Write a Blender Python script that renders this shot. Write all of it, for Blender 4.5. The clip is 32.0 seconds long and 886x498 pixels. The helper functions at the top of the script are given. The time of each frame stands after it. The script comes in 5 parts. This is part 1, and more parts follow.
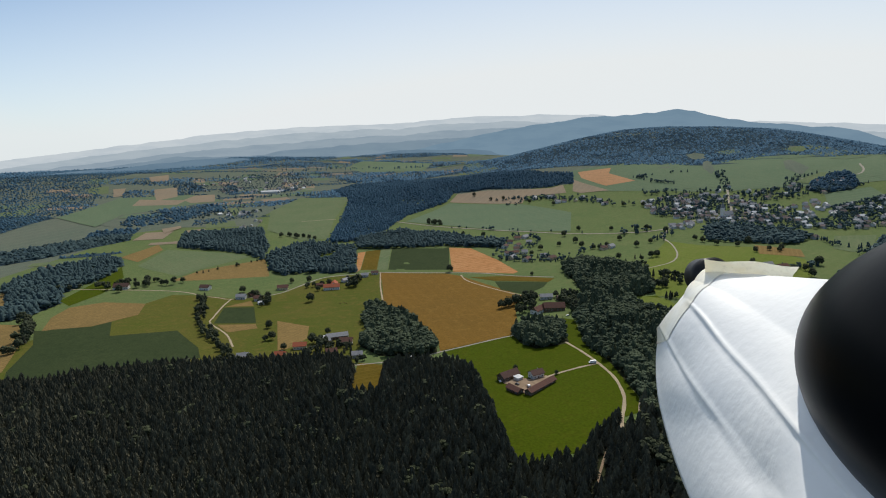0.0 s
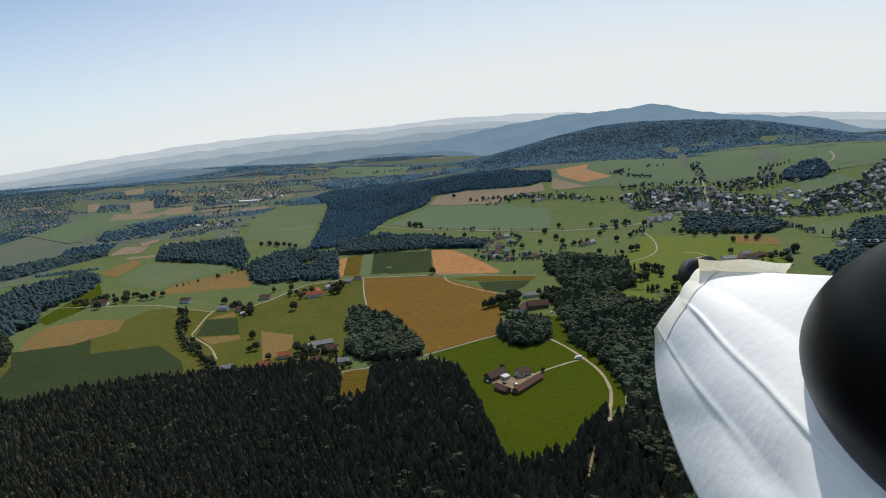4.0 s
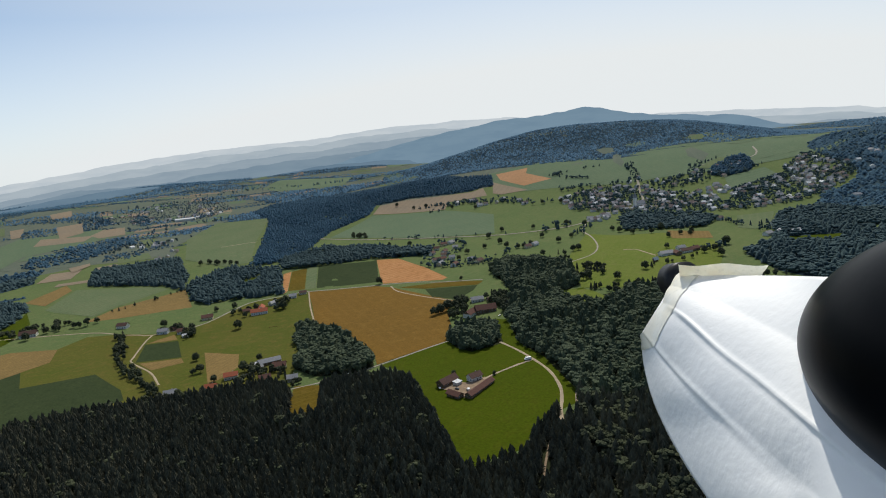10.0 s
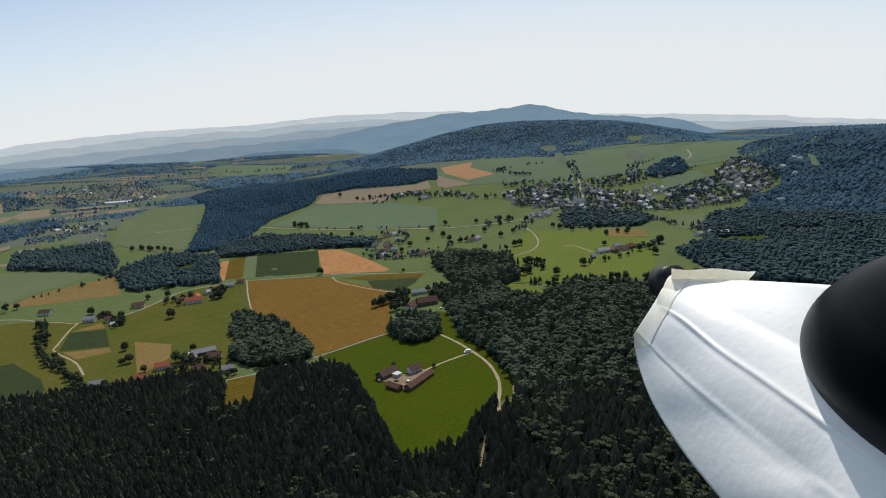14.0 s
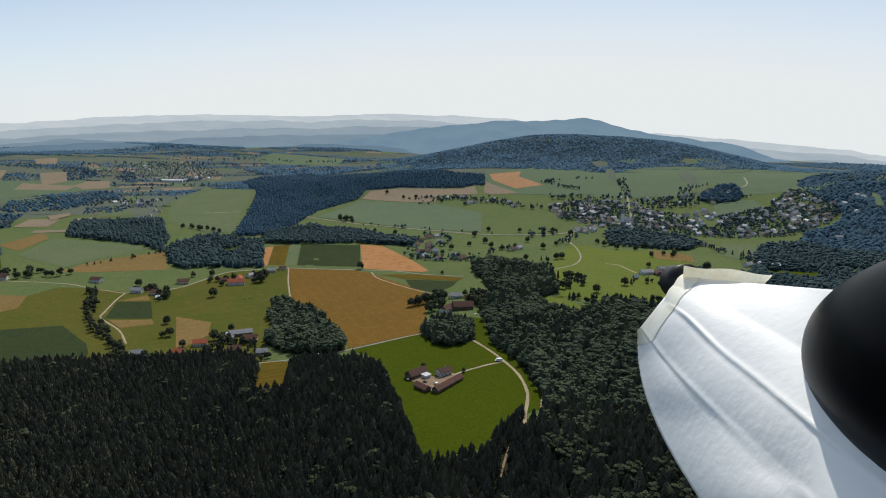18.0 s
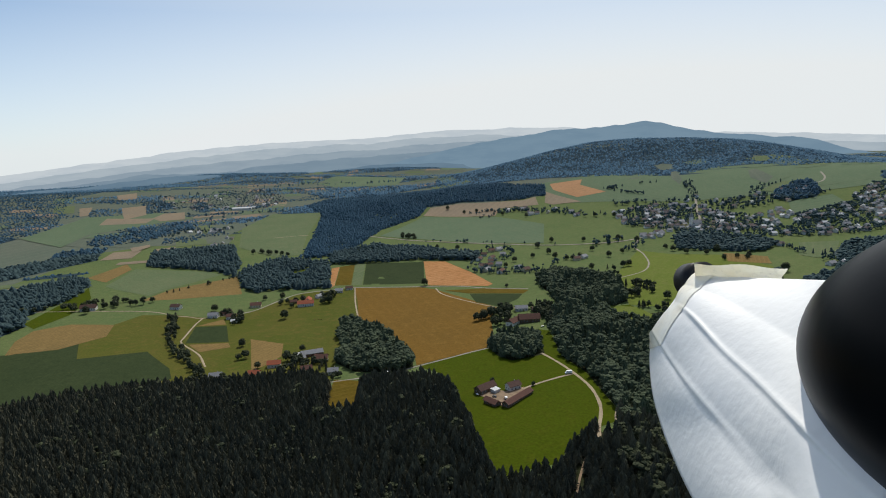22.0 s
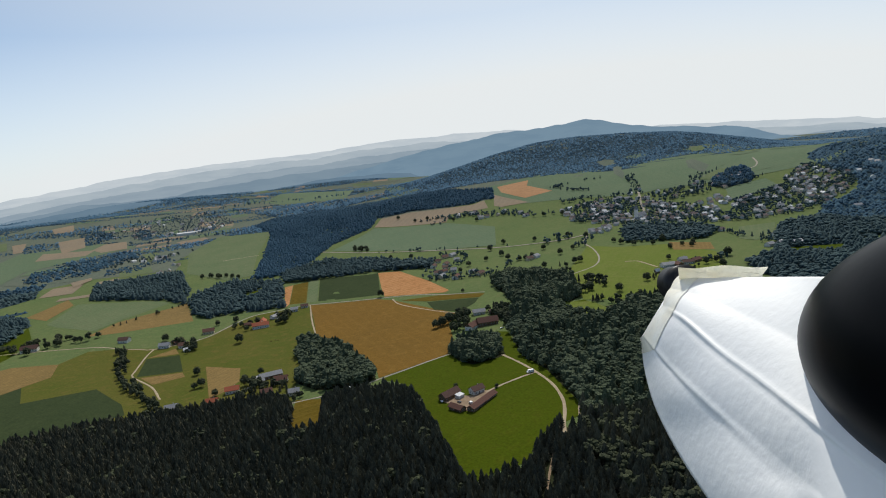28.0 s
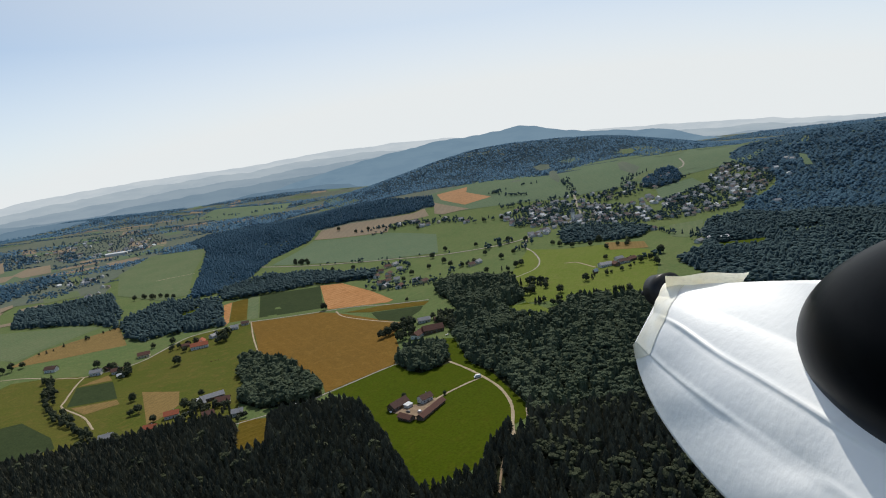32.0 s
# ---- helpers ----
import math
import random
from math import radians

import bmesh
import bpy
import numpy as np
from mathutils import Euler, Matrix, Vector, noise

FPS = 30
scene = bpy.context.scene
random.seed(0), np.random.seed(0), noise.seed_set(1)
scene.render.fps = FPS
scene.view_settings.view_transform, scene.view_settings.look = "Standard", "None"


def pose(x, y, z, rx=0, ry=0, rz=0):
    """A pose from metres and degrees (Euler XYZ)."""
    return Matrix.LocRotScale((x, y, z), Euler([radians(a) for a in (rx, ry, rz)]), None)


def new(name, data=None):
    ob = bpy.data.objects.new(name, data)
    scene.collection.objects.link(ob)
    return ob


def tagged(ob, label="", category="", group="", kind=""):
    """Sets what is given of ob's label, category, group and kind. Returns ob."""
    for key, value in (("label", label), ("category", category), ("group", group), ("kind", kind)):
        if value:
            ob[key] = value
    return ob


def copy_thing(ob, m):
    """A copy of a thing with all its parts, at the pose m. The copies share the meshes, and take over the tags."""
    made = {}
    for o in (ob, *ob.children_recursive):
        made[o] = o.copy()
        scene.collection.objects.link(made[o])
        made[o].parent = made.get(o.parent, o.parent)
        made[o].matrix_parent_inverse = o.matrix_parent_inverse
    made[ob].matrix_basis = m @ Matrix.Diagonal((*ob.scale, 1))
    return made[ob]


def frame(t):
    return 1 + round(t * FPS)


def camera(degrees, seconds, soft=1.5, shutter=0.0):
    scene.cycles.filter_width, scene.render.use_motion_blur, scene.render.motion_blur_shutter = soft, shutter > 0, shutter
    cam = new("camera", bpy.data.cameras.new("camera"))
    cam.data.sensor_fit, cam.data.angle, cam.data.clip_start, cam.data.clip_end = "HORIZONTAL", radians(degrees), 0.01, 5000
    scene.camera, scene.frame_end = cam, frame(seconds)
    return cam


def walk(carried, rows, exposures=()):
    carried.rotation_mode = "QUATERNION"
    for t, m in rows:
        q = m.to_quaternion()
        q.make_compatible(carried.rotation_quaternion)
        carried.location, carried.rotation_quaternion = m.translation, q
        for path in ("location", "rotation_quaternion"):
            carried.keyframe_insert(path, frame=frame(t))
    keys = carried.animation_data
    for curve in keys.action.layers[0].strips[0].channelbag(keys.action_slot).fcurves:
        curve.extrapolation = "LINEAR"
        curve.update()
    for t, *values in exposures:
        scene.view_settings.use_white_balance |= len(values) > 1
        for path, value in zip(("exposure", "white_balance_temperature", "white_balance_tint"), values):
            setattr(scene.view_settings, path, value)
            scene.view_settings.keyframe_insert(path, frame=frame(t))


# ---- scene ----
cam = camera(71.0, 32.0, soft=1.05)
walk(cam, [
    (0.0, pose(36.046, -551.996, 237.981, 78.92, 1.27, 11.27)),
    (0.5, pose(36.067, -552.001, 237.994, 77.46, 1.74, 14.12)),
    (1.0, pose(36.073, -552.000, 237.996, 78.17, 3.76, 14.17)),
    (1.5, pose(36.060, -551.995, 237.982, 79.56, 2.89, 12.44)),
    (2.0, pose(36.053, -551.993, 237.997, 79.20, 6.25, 10.43)),
    (2.5, pose(36.029, -551.997, 238.007, 77.01, 3.39, 8.74)),
    (4.5, pose(36.039, -551.994, 237.985, 79.60, 3.53, 9.46)),
    (5.0, pose(36.048, -551.994, 238.010, 79.96, 11.05, 8.02)),
    (5.5, pose(36.006, -551.999, 238.016, 78.72, 7.81, 4.36)),
    (6.0, pose(35.985, -552.004, 238.019, 77.76, 5.35, 3.13)),
    (6.5, pose(35.995, -552.001, 238.013, 77.84, 4.67, 4.37)),
    (7.0, pose(36.003, -552.000, 238.011, 77.77, 4.49, 5.25)),
    (7.5, pose(36.002, -552.000, 238.006, 78.28, 4.43, 5.07)),
    (8.0, pose(36.003, -551.999, 238.006, 78.72, 5.24, 4.94)),
    (8.5, pose(36.006, -551.999, 238.010, 79.44, 7.89, 4.25)),
    (9.0, pose(35.982, -552.004, 238.010, 78.83, 5.15, 2.73)),
    (9.5, pose(35.981, -552.005, 238.012, 78.76, 5.57, 2.57)),
    (10.0, pose(35.992, -552.002, 238.003, 79.37, 5.20, 3.68)),
    (10.5, pose(35.996, -552.001, 238.007, 79.70, 7.06, 3.43)),
    (11.0, pose(35.940, -552.015, 238.024, 79.09, 6.27, -1.44)),
    (11.5, pose(35.929, -552.018, 238.033, 78.33, 6.08, -2.26)),
    (12.0, pose(35.951, -552.013, 238.021, 78.99, 6.25, -0.48)),
    (12.5, pose(35.952, -552.013, 238.009, 79.67, 4.86, 0.01)),
    (13.0, pose(35.938, -552.016, 238.003, 79.75, 2.90, -0.55)),
    (13.5, pose(35.974, -552.009, 238.002, 81.78, 8.47, 0.86)),
    (14.0, pose(35.928, -552.018, 238.017, 78.33, 2.75, -1.22)),
    (14.5, pose(35.937, -552.017, 238.068, 76.35, 10.22, -3.11)),
    (16.5, pose(35.887, -552.028, 238.007, 78.50, -1.19, -3.29)),
    (17.0, pose(35.921, -552.019, 238.020, 77.99, 2.24, -1.59)),
    (17.5, pose(35.955, -552.013, 237.988, 80.12, 0.96, 1.48)),
    (18.0, pose(35.966, -552.010, 237.984, 78.77, -1.83, 3.56)),
    (18.5, pose(35.987, -552.003, 237.999, 79.24, 3.70, 3.71)),
    (19.0, pose(35.996, -552.003, 237.973, 80.43, 0.15, 5.62)),
    (19.5, pose(36.013, -551.997, 237.990, 79.98, 4.31, 6.14)),
    (20.0, pose(35.993, -552.003, 237.979, 81.46, 3.39, 4.28)),
    (20.5, pose(35.994, -552.002, 237.983, 81.30, 4.09, 4.11)),
    (21.0, pose(36.000, -552.002, 237.975, 80.21, 0.46, 5.97)),
    (21.5, pose(36.010, -551.998, 237.980, 80.85, 3.45, 6.02)),
    (22.0, pose(36.029, -551.996, 237.977, 80.10, 1.95, 8.74)),
    (22.5, pose(36.035, -552.012, 237.941, 79.30, -9.03, 13.14)),
    (23.0, pose(36.092, -552.020, 237.995, 76.82, -0.53, 18.69)),
    (23.5, pose(36.108, -552.016, 238.018, 78.15, 8.19, 17.49)),
    (24.0, pose(36.045, -551.995, 238.024, 78.19, 10.46, 7.87)),
    (24.5, pose(36.023, -551.995, 237.988, 80.62, 5.72, 6.83)),
    (26.5, pose(36.004, -552.002, 238.042, 77.95, 12.10, 2.51)),
    (27.0, pose(35.949, -552.015, 238.038, 79.27, 10.38, -2.03)),
    (27.5, pose(35.964, -552.009, 238.011, 79.61, 5.87, 0.81)),
    (28.0, pose(35.994, -552.002, 237.994, 80.54, 5.51, 3.76)),
    (28.5, pose(35.990, -552.004, 238.011, 80.61, 9.36, 2.11)),
    (29.0, pose(35.943, -552.016, 238.021, 79.81, 7.25, -1.55)),
    (29.5, pose(35.942, -552.016, 238.021, 79.71, 7.01, -1.57)),
    (30.0, pose(35.984, -552.007, 238.010, 81.67, 10.83, 1.11)),
    (30.5, pose(35.910, -552.026, 238.028, 80.79, 8.55, -4.62)),
    (31.0, pose(35.904, -552.026, 238.038, 79.83, 8.43, -5.10)),
    (31.5, pose(35.924, -552.021, 238.019, 80.49, 6.84, -3.00)),
    (32.0, pose(35.938, -552.018, 238.014, 80.70, 7.02, -1.92)),
], exposures=[(0.0, 0.10, 6500.0, 9.8)])

# ---- sky, sun ----
SUN_AZ, SUN_EL = 8.0, 50.0
world = bpy.data.worlds.new("sky")
scene.world = world
world.use_nodes = True
wn = world.node_tree.nodes
sky = wn.new("ShaderNodeTexSky")
sky.sky_type, sky.sun_disc = "NISHITA", False
sky.sun_elevation, sky.sun_rotation = radians(SUN_EL), radians(SUN_AZ)
sky.altitude, sky.air_density, sky.dust_density, sky.ozone_density = 300, 0.6, 0.5, 2.2
wn["Background"].inputs["Strength"].default_value = 0.120
veil = wn.new("ShaderNodeMix")      # milky summer haze: thick at the horizon, bright towards the sun, thin overhead
veil.data_type = "RGBA"
veil.inputs["B"].default_value = (6.15, 6.42, 6.5, 1)
_d = Vector((math.sin(radians(SUN_AZ)) * math.cos(radians(SUN_EL)), math.cos(radians(SUN_AZ)) * math.cos(radians(SUN_EL)), math.sin(radians(SUN_EL))))
sky_way = wn.new("ShaderNodeTexCoord")
sunward = wn.new("ShaderNodeVectorMath")
sunward.operation = "DOT_PRODUCT"
sunward.inputs[1].default_value = _d
split = wn.new("ShaderNodeSeparateXYZ")
wl = world.node_tree.links
wl.new(sky_way.outputs["Generated"], sunward.inputs[0])
wl.new(sky_way.outputs["Generated"], split.inputs[0])
glare, low = wn.new("ShaderNodeMapRange"), wn.new("ShaderNodeMapRange")
for node, source, ends in ((glare, sunward.outputs["Value"], (0.42, 0.82, 0.0, 0.70)), (low, split.outputs["Z"], (0.0, 0.19, 0.90, 0.06))):
    wl.new(source, node.inputs["Value"])
    for socket, value in zip(("From Min", "From Max", "To Min", "To Max"), ends):
        node.inputs[socket].default_value = value
haze = wn.new("ShaderNodeMath")
haze.operation, haze.use_clamp = "ADD", True
wl.new(glare.outputs["Result"], haze.inputs[0])
wl.new(low.outputs["Result"], haze.inputs[1])
wl.new(haze.outputs[0], veil.inputs["Factor"])
air = wn.new("ShaderNodeMix")       # clear air between the haze, a little cyan
air.data_type, air.blend_type = "RGBA", "MULTIPLY"
air.inputs["Factor"].default_value, air.inputs["B"].default_value = 1.0, (0.74, 0.95, 0.98, 1)
wl.new(sky.outputs["Color"], air.inputs["A"])
wl.new(air.outputs["Result"], veil.inputs["A"])
wl.new(veil.outputs["Result"], wn["Background"].inputs["Color"])
sun = new("sun", bpy.data.lights.new("sun", "SUN"))
sun.data.energy, sun.data.angle, sun.data.color = 3.35, radians(0.6), (1.0, 0.95, 0.86)
sun.matrix_world = Matrix.Translation((0, 0, 900)) @ (-_d).to_track_quat("-Z", "Y").to_matrix().to_4x4()


# ---- materials ----
def principled(name, rough=0.85, metal=0.0, spec=0.3):
    m = bpy.data.materials.new(name)
    m.use_nodes = True
    b = m.node_tree.nodes["Principled BSDF"]
    b.inputs["Roughness"].default_value, b.inputs["Metallic"].default_value = rough, metal
    b.inputs["Specular IOR Level"].default_value = spec
    return m, m.node_tree.nodes, m.node_tree.links, b


def mix(nodes, links, fac, a, b):
    n = nodes.new("ShaderNodeMix")
    n.data_type = "RGBA"
    for socket, value in ((n.inputs["Factor"], fac), (n.inputs["A"], a), (n.inputs["B"], b)):
        if isinstance(value, bpy.types.NodeSocket):
            links.new(value, socket)
        elif isinstance(value, (int, float)):
            socket.default_value = value
        else:
            socket.default_value = (*value, 1)
    return n.outputs["Result"]


def noise_fac(nodes, links, scale, lo, hi, detail=4.0, turn=0.0, stretch=(1, 1, 1), local=False):
    geo = nodes.new("ShaderNodeTexCoord" if local else "ShaderNodeNewGeometry")
    mp = nodes.new("ShaderNodeMapping")
    mp.inputs["Rotation"].default_value = (0, 0, radians(turn))
    mp.inputs["Scale"].default_value = stretch
    links.new(geo.outputs["Object" if local else "Position"], mp.inputs["Vector"])
    n = nodes.new("ShaderNodeTexNoise")
    n.inputs["Scale"].default_value, n.inputs["Detail"].default_value = scale, detail
    links.new(mp.outputs["Vector"], n.inputs["Vector"])
    r = nodes.new("ShaderNodeMapRange")
    r.inputs["From Min"].default_value, r.inputs["From Max"].default_value = lo, hi
    links.new(n.outputs["Fac"], r.inputs["Value"])
    return r.outputs["Result"]


def stripes(nodes, links, turn, period, sharp, wobble=0.6):
    geo = nodes.new("ShaderNodeNewGeometry")
    mp = nodes.new("ShaderNodeMapping")
    mp.inputs["Rotation"].default_value = (0, 0, radians(turn))
    links.new(geo.outputs["Position"], mp.inputs["Vector"])
    w = nodes.new("ShaderNodeTexWave")
    w.inputs["Scale"].default_value, w.inputs["Distortion"].default_value = 0.314 / period, wobble
    w.inputs["Detail"].default_value, w.inputs["Detail Scale"].default_value = 2.0, 0.4
    links.new(mp.outputs["Vector"], w.inputs["Vector"])
    r = nodes.new("ShaderNodeMapRange")
    r.inputs["From Min"].default_value, r.inputs["From Max"].default_value = sharp, 1.0
    links.new(w.outputs["Fac"], r.inputs["Value"])
    return r.outputs["Result"]


def field_mat(name, base, alt, patch, turn=0.0, period=0.0, rows=0.35, broad=0.012):
    """Crop or grass: broad patches, fine tufts and, where period is given, drill rows or tramlines."""
    m, n, l, b = principled(name, 0.95, 0.0, 0.03)
    c = mix(n, l, noise_fac(n, l, broad, 0.35, 0.65), base, alt)
    c = mix(n, l, noise_fac(n, l, 0.09, 0.5, 0.78, 6.0), c, patch)
    fine = n.new("ShaderNodeMix")
    fine.data_type, fine.blend_type = "RGBA", "MULTIPLY"
    fine.inputs["Factor"].default_value = 0.42
    l.new(c, fine.inputs["A"])
    tuft = n.new("ShaderNodeCombineColor")
    f = noise_fac(n, l, 0.45, 0.2, 0.75, 8.0)
    for k in ("Red", "Green", "Blue"):
        l.new(f, tuft.inputs[k])
    l.new(tuft.outputs["Color"], fine.inputs["B"])
    c = fine.outputs["Result"]
    if period:
        s = stripes(n, l, turn, period, 0.72)
        k = n.new("ShaderNodeMath")
        k.operation = "MULTIPLY"
        k.inputs[1].default_value = rows
        l.new(s, k.inputs[0])
        c = mix(n, l, k.outputs[0], c, patch)
    l.new(c, b.inputs["Base Color"])
    return m


def leaf_mat(name, dark, light, sun_tip):
    """Foliage: a tone for each tree, darker and lighter sprays in it."""
    m, n, l, b = principled(name, 0.85, 0.0, 0.06)
    at = n.new("ShaderNodeAttribute")
    at.attribute_name = "tone"
    c = mix(n, l, at.outputs["Fac"], dark, light)
    c = mix(n, l, noise_fac(n, l, 0.55, 0.5, 0.8, 5.0), c, sun_tip)
    c = mix(n, l, noise_fac(n, l, 0.011, 0.52, 0.7), c, light)
    l.new(c, b.inputs["Base Color"])
    return m


def plain_mat(name, base, worn, scale=0.8, rough=0.8, metal=0.0, spec=0.08, local=False):
    m, n, l, b = principled(name, rough, metal, spec)
    c = mix(n, l, noise_fac(n, l, scale, 0.4, 0.7, 6.0, local=local), base, worn)
    c = mix(n, l, noise_fac(n, l, scale * 9, 0.55, 0.9, 3.0, local=local), c, [v * 0.75 for v in base])
    l.new(c, b.inputs["Base Color"])
    return m


GRASS = field_mat("meadow_grass", (0.0795, 0.0949, 0.0160), (0.1019, 0.1010, 0.0210), (0.1277, 0.1051, 0.0280))
LUSH = field_mat("mown_lush_grass", (0.0503, 0.0727, 0.0024), (0.0546, 0.0761, 0.0024), (0.0682, 0.0794, 0.0048), 35, 9, 0.08)
# Some haze is painted in: bluer and paler than the near meadow grass.
PASTURE = field_mat("grazed_pasture", (0.106, 0.146, 0.071), (0.125, 0.156, 0.079), (0.149, 0.163, 0.088), 20, 14, 0.2)
WHEAT = field_mat("ripe_wheat", (0.172, 0.097, 0.020), (0.155, 0.090, 0.020), (0.198, 0.118, 0.028), -28, 16, 0.12)
STUBBLE = field_mat("orange_stubble", (0.41, 0.205, 0.085), (0.45, 0.235, 0.105), (0.27, 0.125, 0.045), 62, 14, 0.75)
HAY = field_mat("dry_hay", (0.202, 0.137, 0.052), (0.174, 0.123, 0.047), (0.241, 0.162, 0.065), 15, 7, 0.25)
MAIZE = field_mat("dark_maize", (0.036, 0.052, 0.021), (0.041, 0.057, 0.023), (0.030, 0.044, 0.018), -60, 8, 0.3)
OLIVE = field_mat("olive_barley", (0.120, 0.080, 0.010), (0.100, 0.074, 0.010), (0.14, 0.096, 0.018), 60, 10, 0.3)
# Aerial haze is painted into these four: paler, bluer greens and muted stubble.
HAZED_GRASS = field_mat("hazed_far_meadow", (0.107, 0.134, 0.101), (0.121, 0.140, 0.106), (0.139, 0.146, 0.113), 10, 40, 0.2, 0.006)
HAZED_STUBBLE = field_mat("hazed_far_stubble", (0.243, 0.190, 0.133), (0.219, 0.181, 0.133), (0.271, 0.214, 0.148), 15, 20, 0.2)
MIDGRASS = field_mat("hazed_hay_meadow", (0.100, 0.141, 0.052), (0.115, 0.150, 0.056), (0.143, 0.159, 0.068), 40, 22, 0.08)
HAZED_CROP = field_mat("hazed_green_crop", (0.104, 0.151, 0.090), (0.115, 0.159, 0.094), (0.137, 0.168, 0.101), 75, 18, 0.3)
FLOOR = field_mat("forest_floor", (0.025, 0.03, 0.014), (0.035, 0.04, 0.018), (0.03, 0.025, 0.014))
# Floor of the farther woods, haze painted in as blue like their trees.
HAZE_FLOOR = field_mat("hazed_forest_floor", (0.030, 0.057, 0.072), (0.036, 0.064, 0.080), (0.029, 0.051, 0.066))
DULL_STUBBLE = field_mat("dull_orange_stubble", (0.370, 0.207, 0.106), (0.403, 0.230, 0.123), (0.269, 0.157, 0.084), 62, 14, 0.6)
BRIGHT = field_mat("grazed_yellow_green_grass", (0.116, 0.154, 0.027), (0.130, 0.161, 0.033), (0.151, 0.163, 0.045), 25, 12, 0.08)
GRAVEL = plain_mat("pale_gravel", (0.33, 0.27, 0.19), (0.25, 0.20, 0.14), 0.2, 0.95)
ASPHALT = plain_mat("bleached_asphalt", (0.27, 0.245, 0.20), (0.21, 0.19, 0.16), 0.15, 0.9)
YARD = plain_mat("dusty_farmyard", (0.24, 0.175, 0.12), (0.17, 0.125, 0.085), 0.15, 0.95)
SPRUCE = leaf_mat("spruce_needles", (0.044, 0.048, 0.036), (0.094, 0.092, 0.060), (0.135, 0.125, 0.078))
BEECH = leaf_mat("broadleaf_foliage", (0.0372, 0.0448, 0.0275), (0.0576, 0.0661, 0.0363), (0.0660, 0.0739, 0.0407))
BEECH_N = leaf_mat("soft_green_foliage", (0.0502, 0.0672, 0.0441), (0.0787, 0.0977, 0.0578), (0.0923, 0.1092, 0.0619))
# Aerial haze is painted into these needles and leaves, bluer for farther woods.
SPRUCE_HAZE1 = leaf_mat("thin_haze_spruce", (0.032, 0.056, 0.063), (0.045, 0.073, 0.076), (0.052, 0.081, 0.084))
SPRUCE_HAZE2 = leaf_mat("mid_haze_spruce", (0.032, 0.074, 0.111), (0.040, 0.085, 0.124), (0.046, 0.093, 0.129))
SPRUCE_HAZE3 = leaf_mat("thick_haze_spruce", (0.064, 0.132, 0.198), (0.073, 0.145, 0.212), (0.080, 0.150, 0.218))
BEECH_HAZE1 = leaf_mat("thin_haze_foliage", (0.039, 0.065, 0.070), (0.054, 0.085, 0.086), (0.066, 0.099, 0.096))
BEECH_HAZE3 = leaf_mat("thick_haze_foliage", (0.070, 0.110, 0.130), (0.084, 0.126, 0.144), (0.096, 0.138, 0.152))
BARK = plain_mat("bark", (0.10, 0.075, 0.05), (0.07, 0.055, 0.04), 1.5, 0.95)
PLASTER = plain_mat("white_plaster", (0.70, 0.68, 0.63), (0.58, 0.56, 0.50), 0.5, 0.9)
CREAM = plain_mat("cream_plaster", (0.66, 0.55, 0.36), (0.58, 0.48, 0.32), 0.5, 0.9)
TIMBER = plain_mat("weathered_boards", (0.16, 0.10, 0.06), (0.22, 0.16, 0.11), 0.7, 0.9)
TILE_BROWN = plain_mat("brown_roof_tiles", (0.085, 0.049, 0.040), (0.106, 0.061, 0.049), 0.5, 0.7)
TILE_RED = plain_mat("red_roof_tiles", (0.31, 0.090, 0.048), (0.25, 0.085, 0.05), 0.5, 0.75)
TILE_OLD = plain_mat("old_red_tiles", (0.115, 0.057, 0.044), (0.089, 0.048, 0.039), 0.5, 0.75)
SLATE = plain_mat("grey_roof_sheets", (0.20, 0.205, 0.22), (0.26, 0.26, 0.27), 0.5, 0.6)
TIN = plain_mat("pale_sheet_metal", (0.52, 0.53, 0.54), (0.42, 0.42, 0.43), 0.5, 0.5)
GLASS = plain_mat("window_glass", (0.05, 0.06, 0.07), (0.07, 0.08, 0.09), 1.0, 0.1, 0.0, 0.6)
GREY_WALL = plain_mat("weathered_render", (0.62, 0.62, 0.60), (0.50, 0.50, 0.49), 0.5, 0.9)
DULL_TILE = plain_mat("dull_brown_tiles", (0.105, 0.085, 0.085), (0.16, 0.125, 0.12), 0.05, 0.8)
WOOD_TRIM = plain_mat("brown_wood_trim", (0.12, 0.07, 0.04), (0.09, 0.05, 0.03), 1.0, 0.7)
CAR_WHITE = plain_mat("white_car_paint", (0.82, 0.82, 0.82), (0.78, 0.78, 0.78), 0.5, 0.3, 0.0, 0.5)
CAR_DARK = plain_mat("dark_car_paint", (0.04, 0.045, 0.06), (0.05, 0.05, 0.06), 0.5, 0.3, 0.0, 0.5)
RUBBER = plain_mat("tyre_rubber", (0.02, 0.02, 0.02), (0.03, 0.03, 0.03), 2.0, 0.9)


# ---- terrain ----
def sstep(v, a, b):
    u = np.clip((v - a) / (b - a), 0, 1)
    return u * u * (3 - 2 * u)


def bump(x, y, cx, cy, sx, sy, turn=0.0):
    c, s = np.cos(np.radians(turn)), np.sin(np.radians(turn))
    u, v = (x - cx) * c + (y - cy) * s, -(x - cx) * s + (y - cy) * c
    return np.exp(-(u / sx) ** 2 - (v / sy) ** 2)


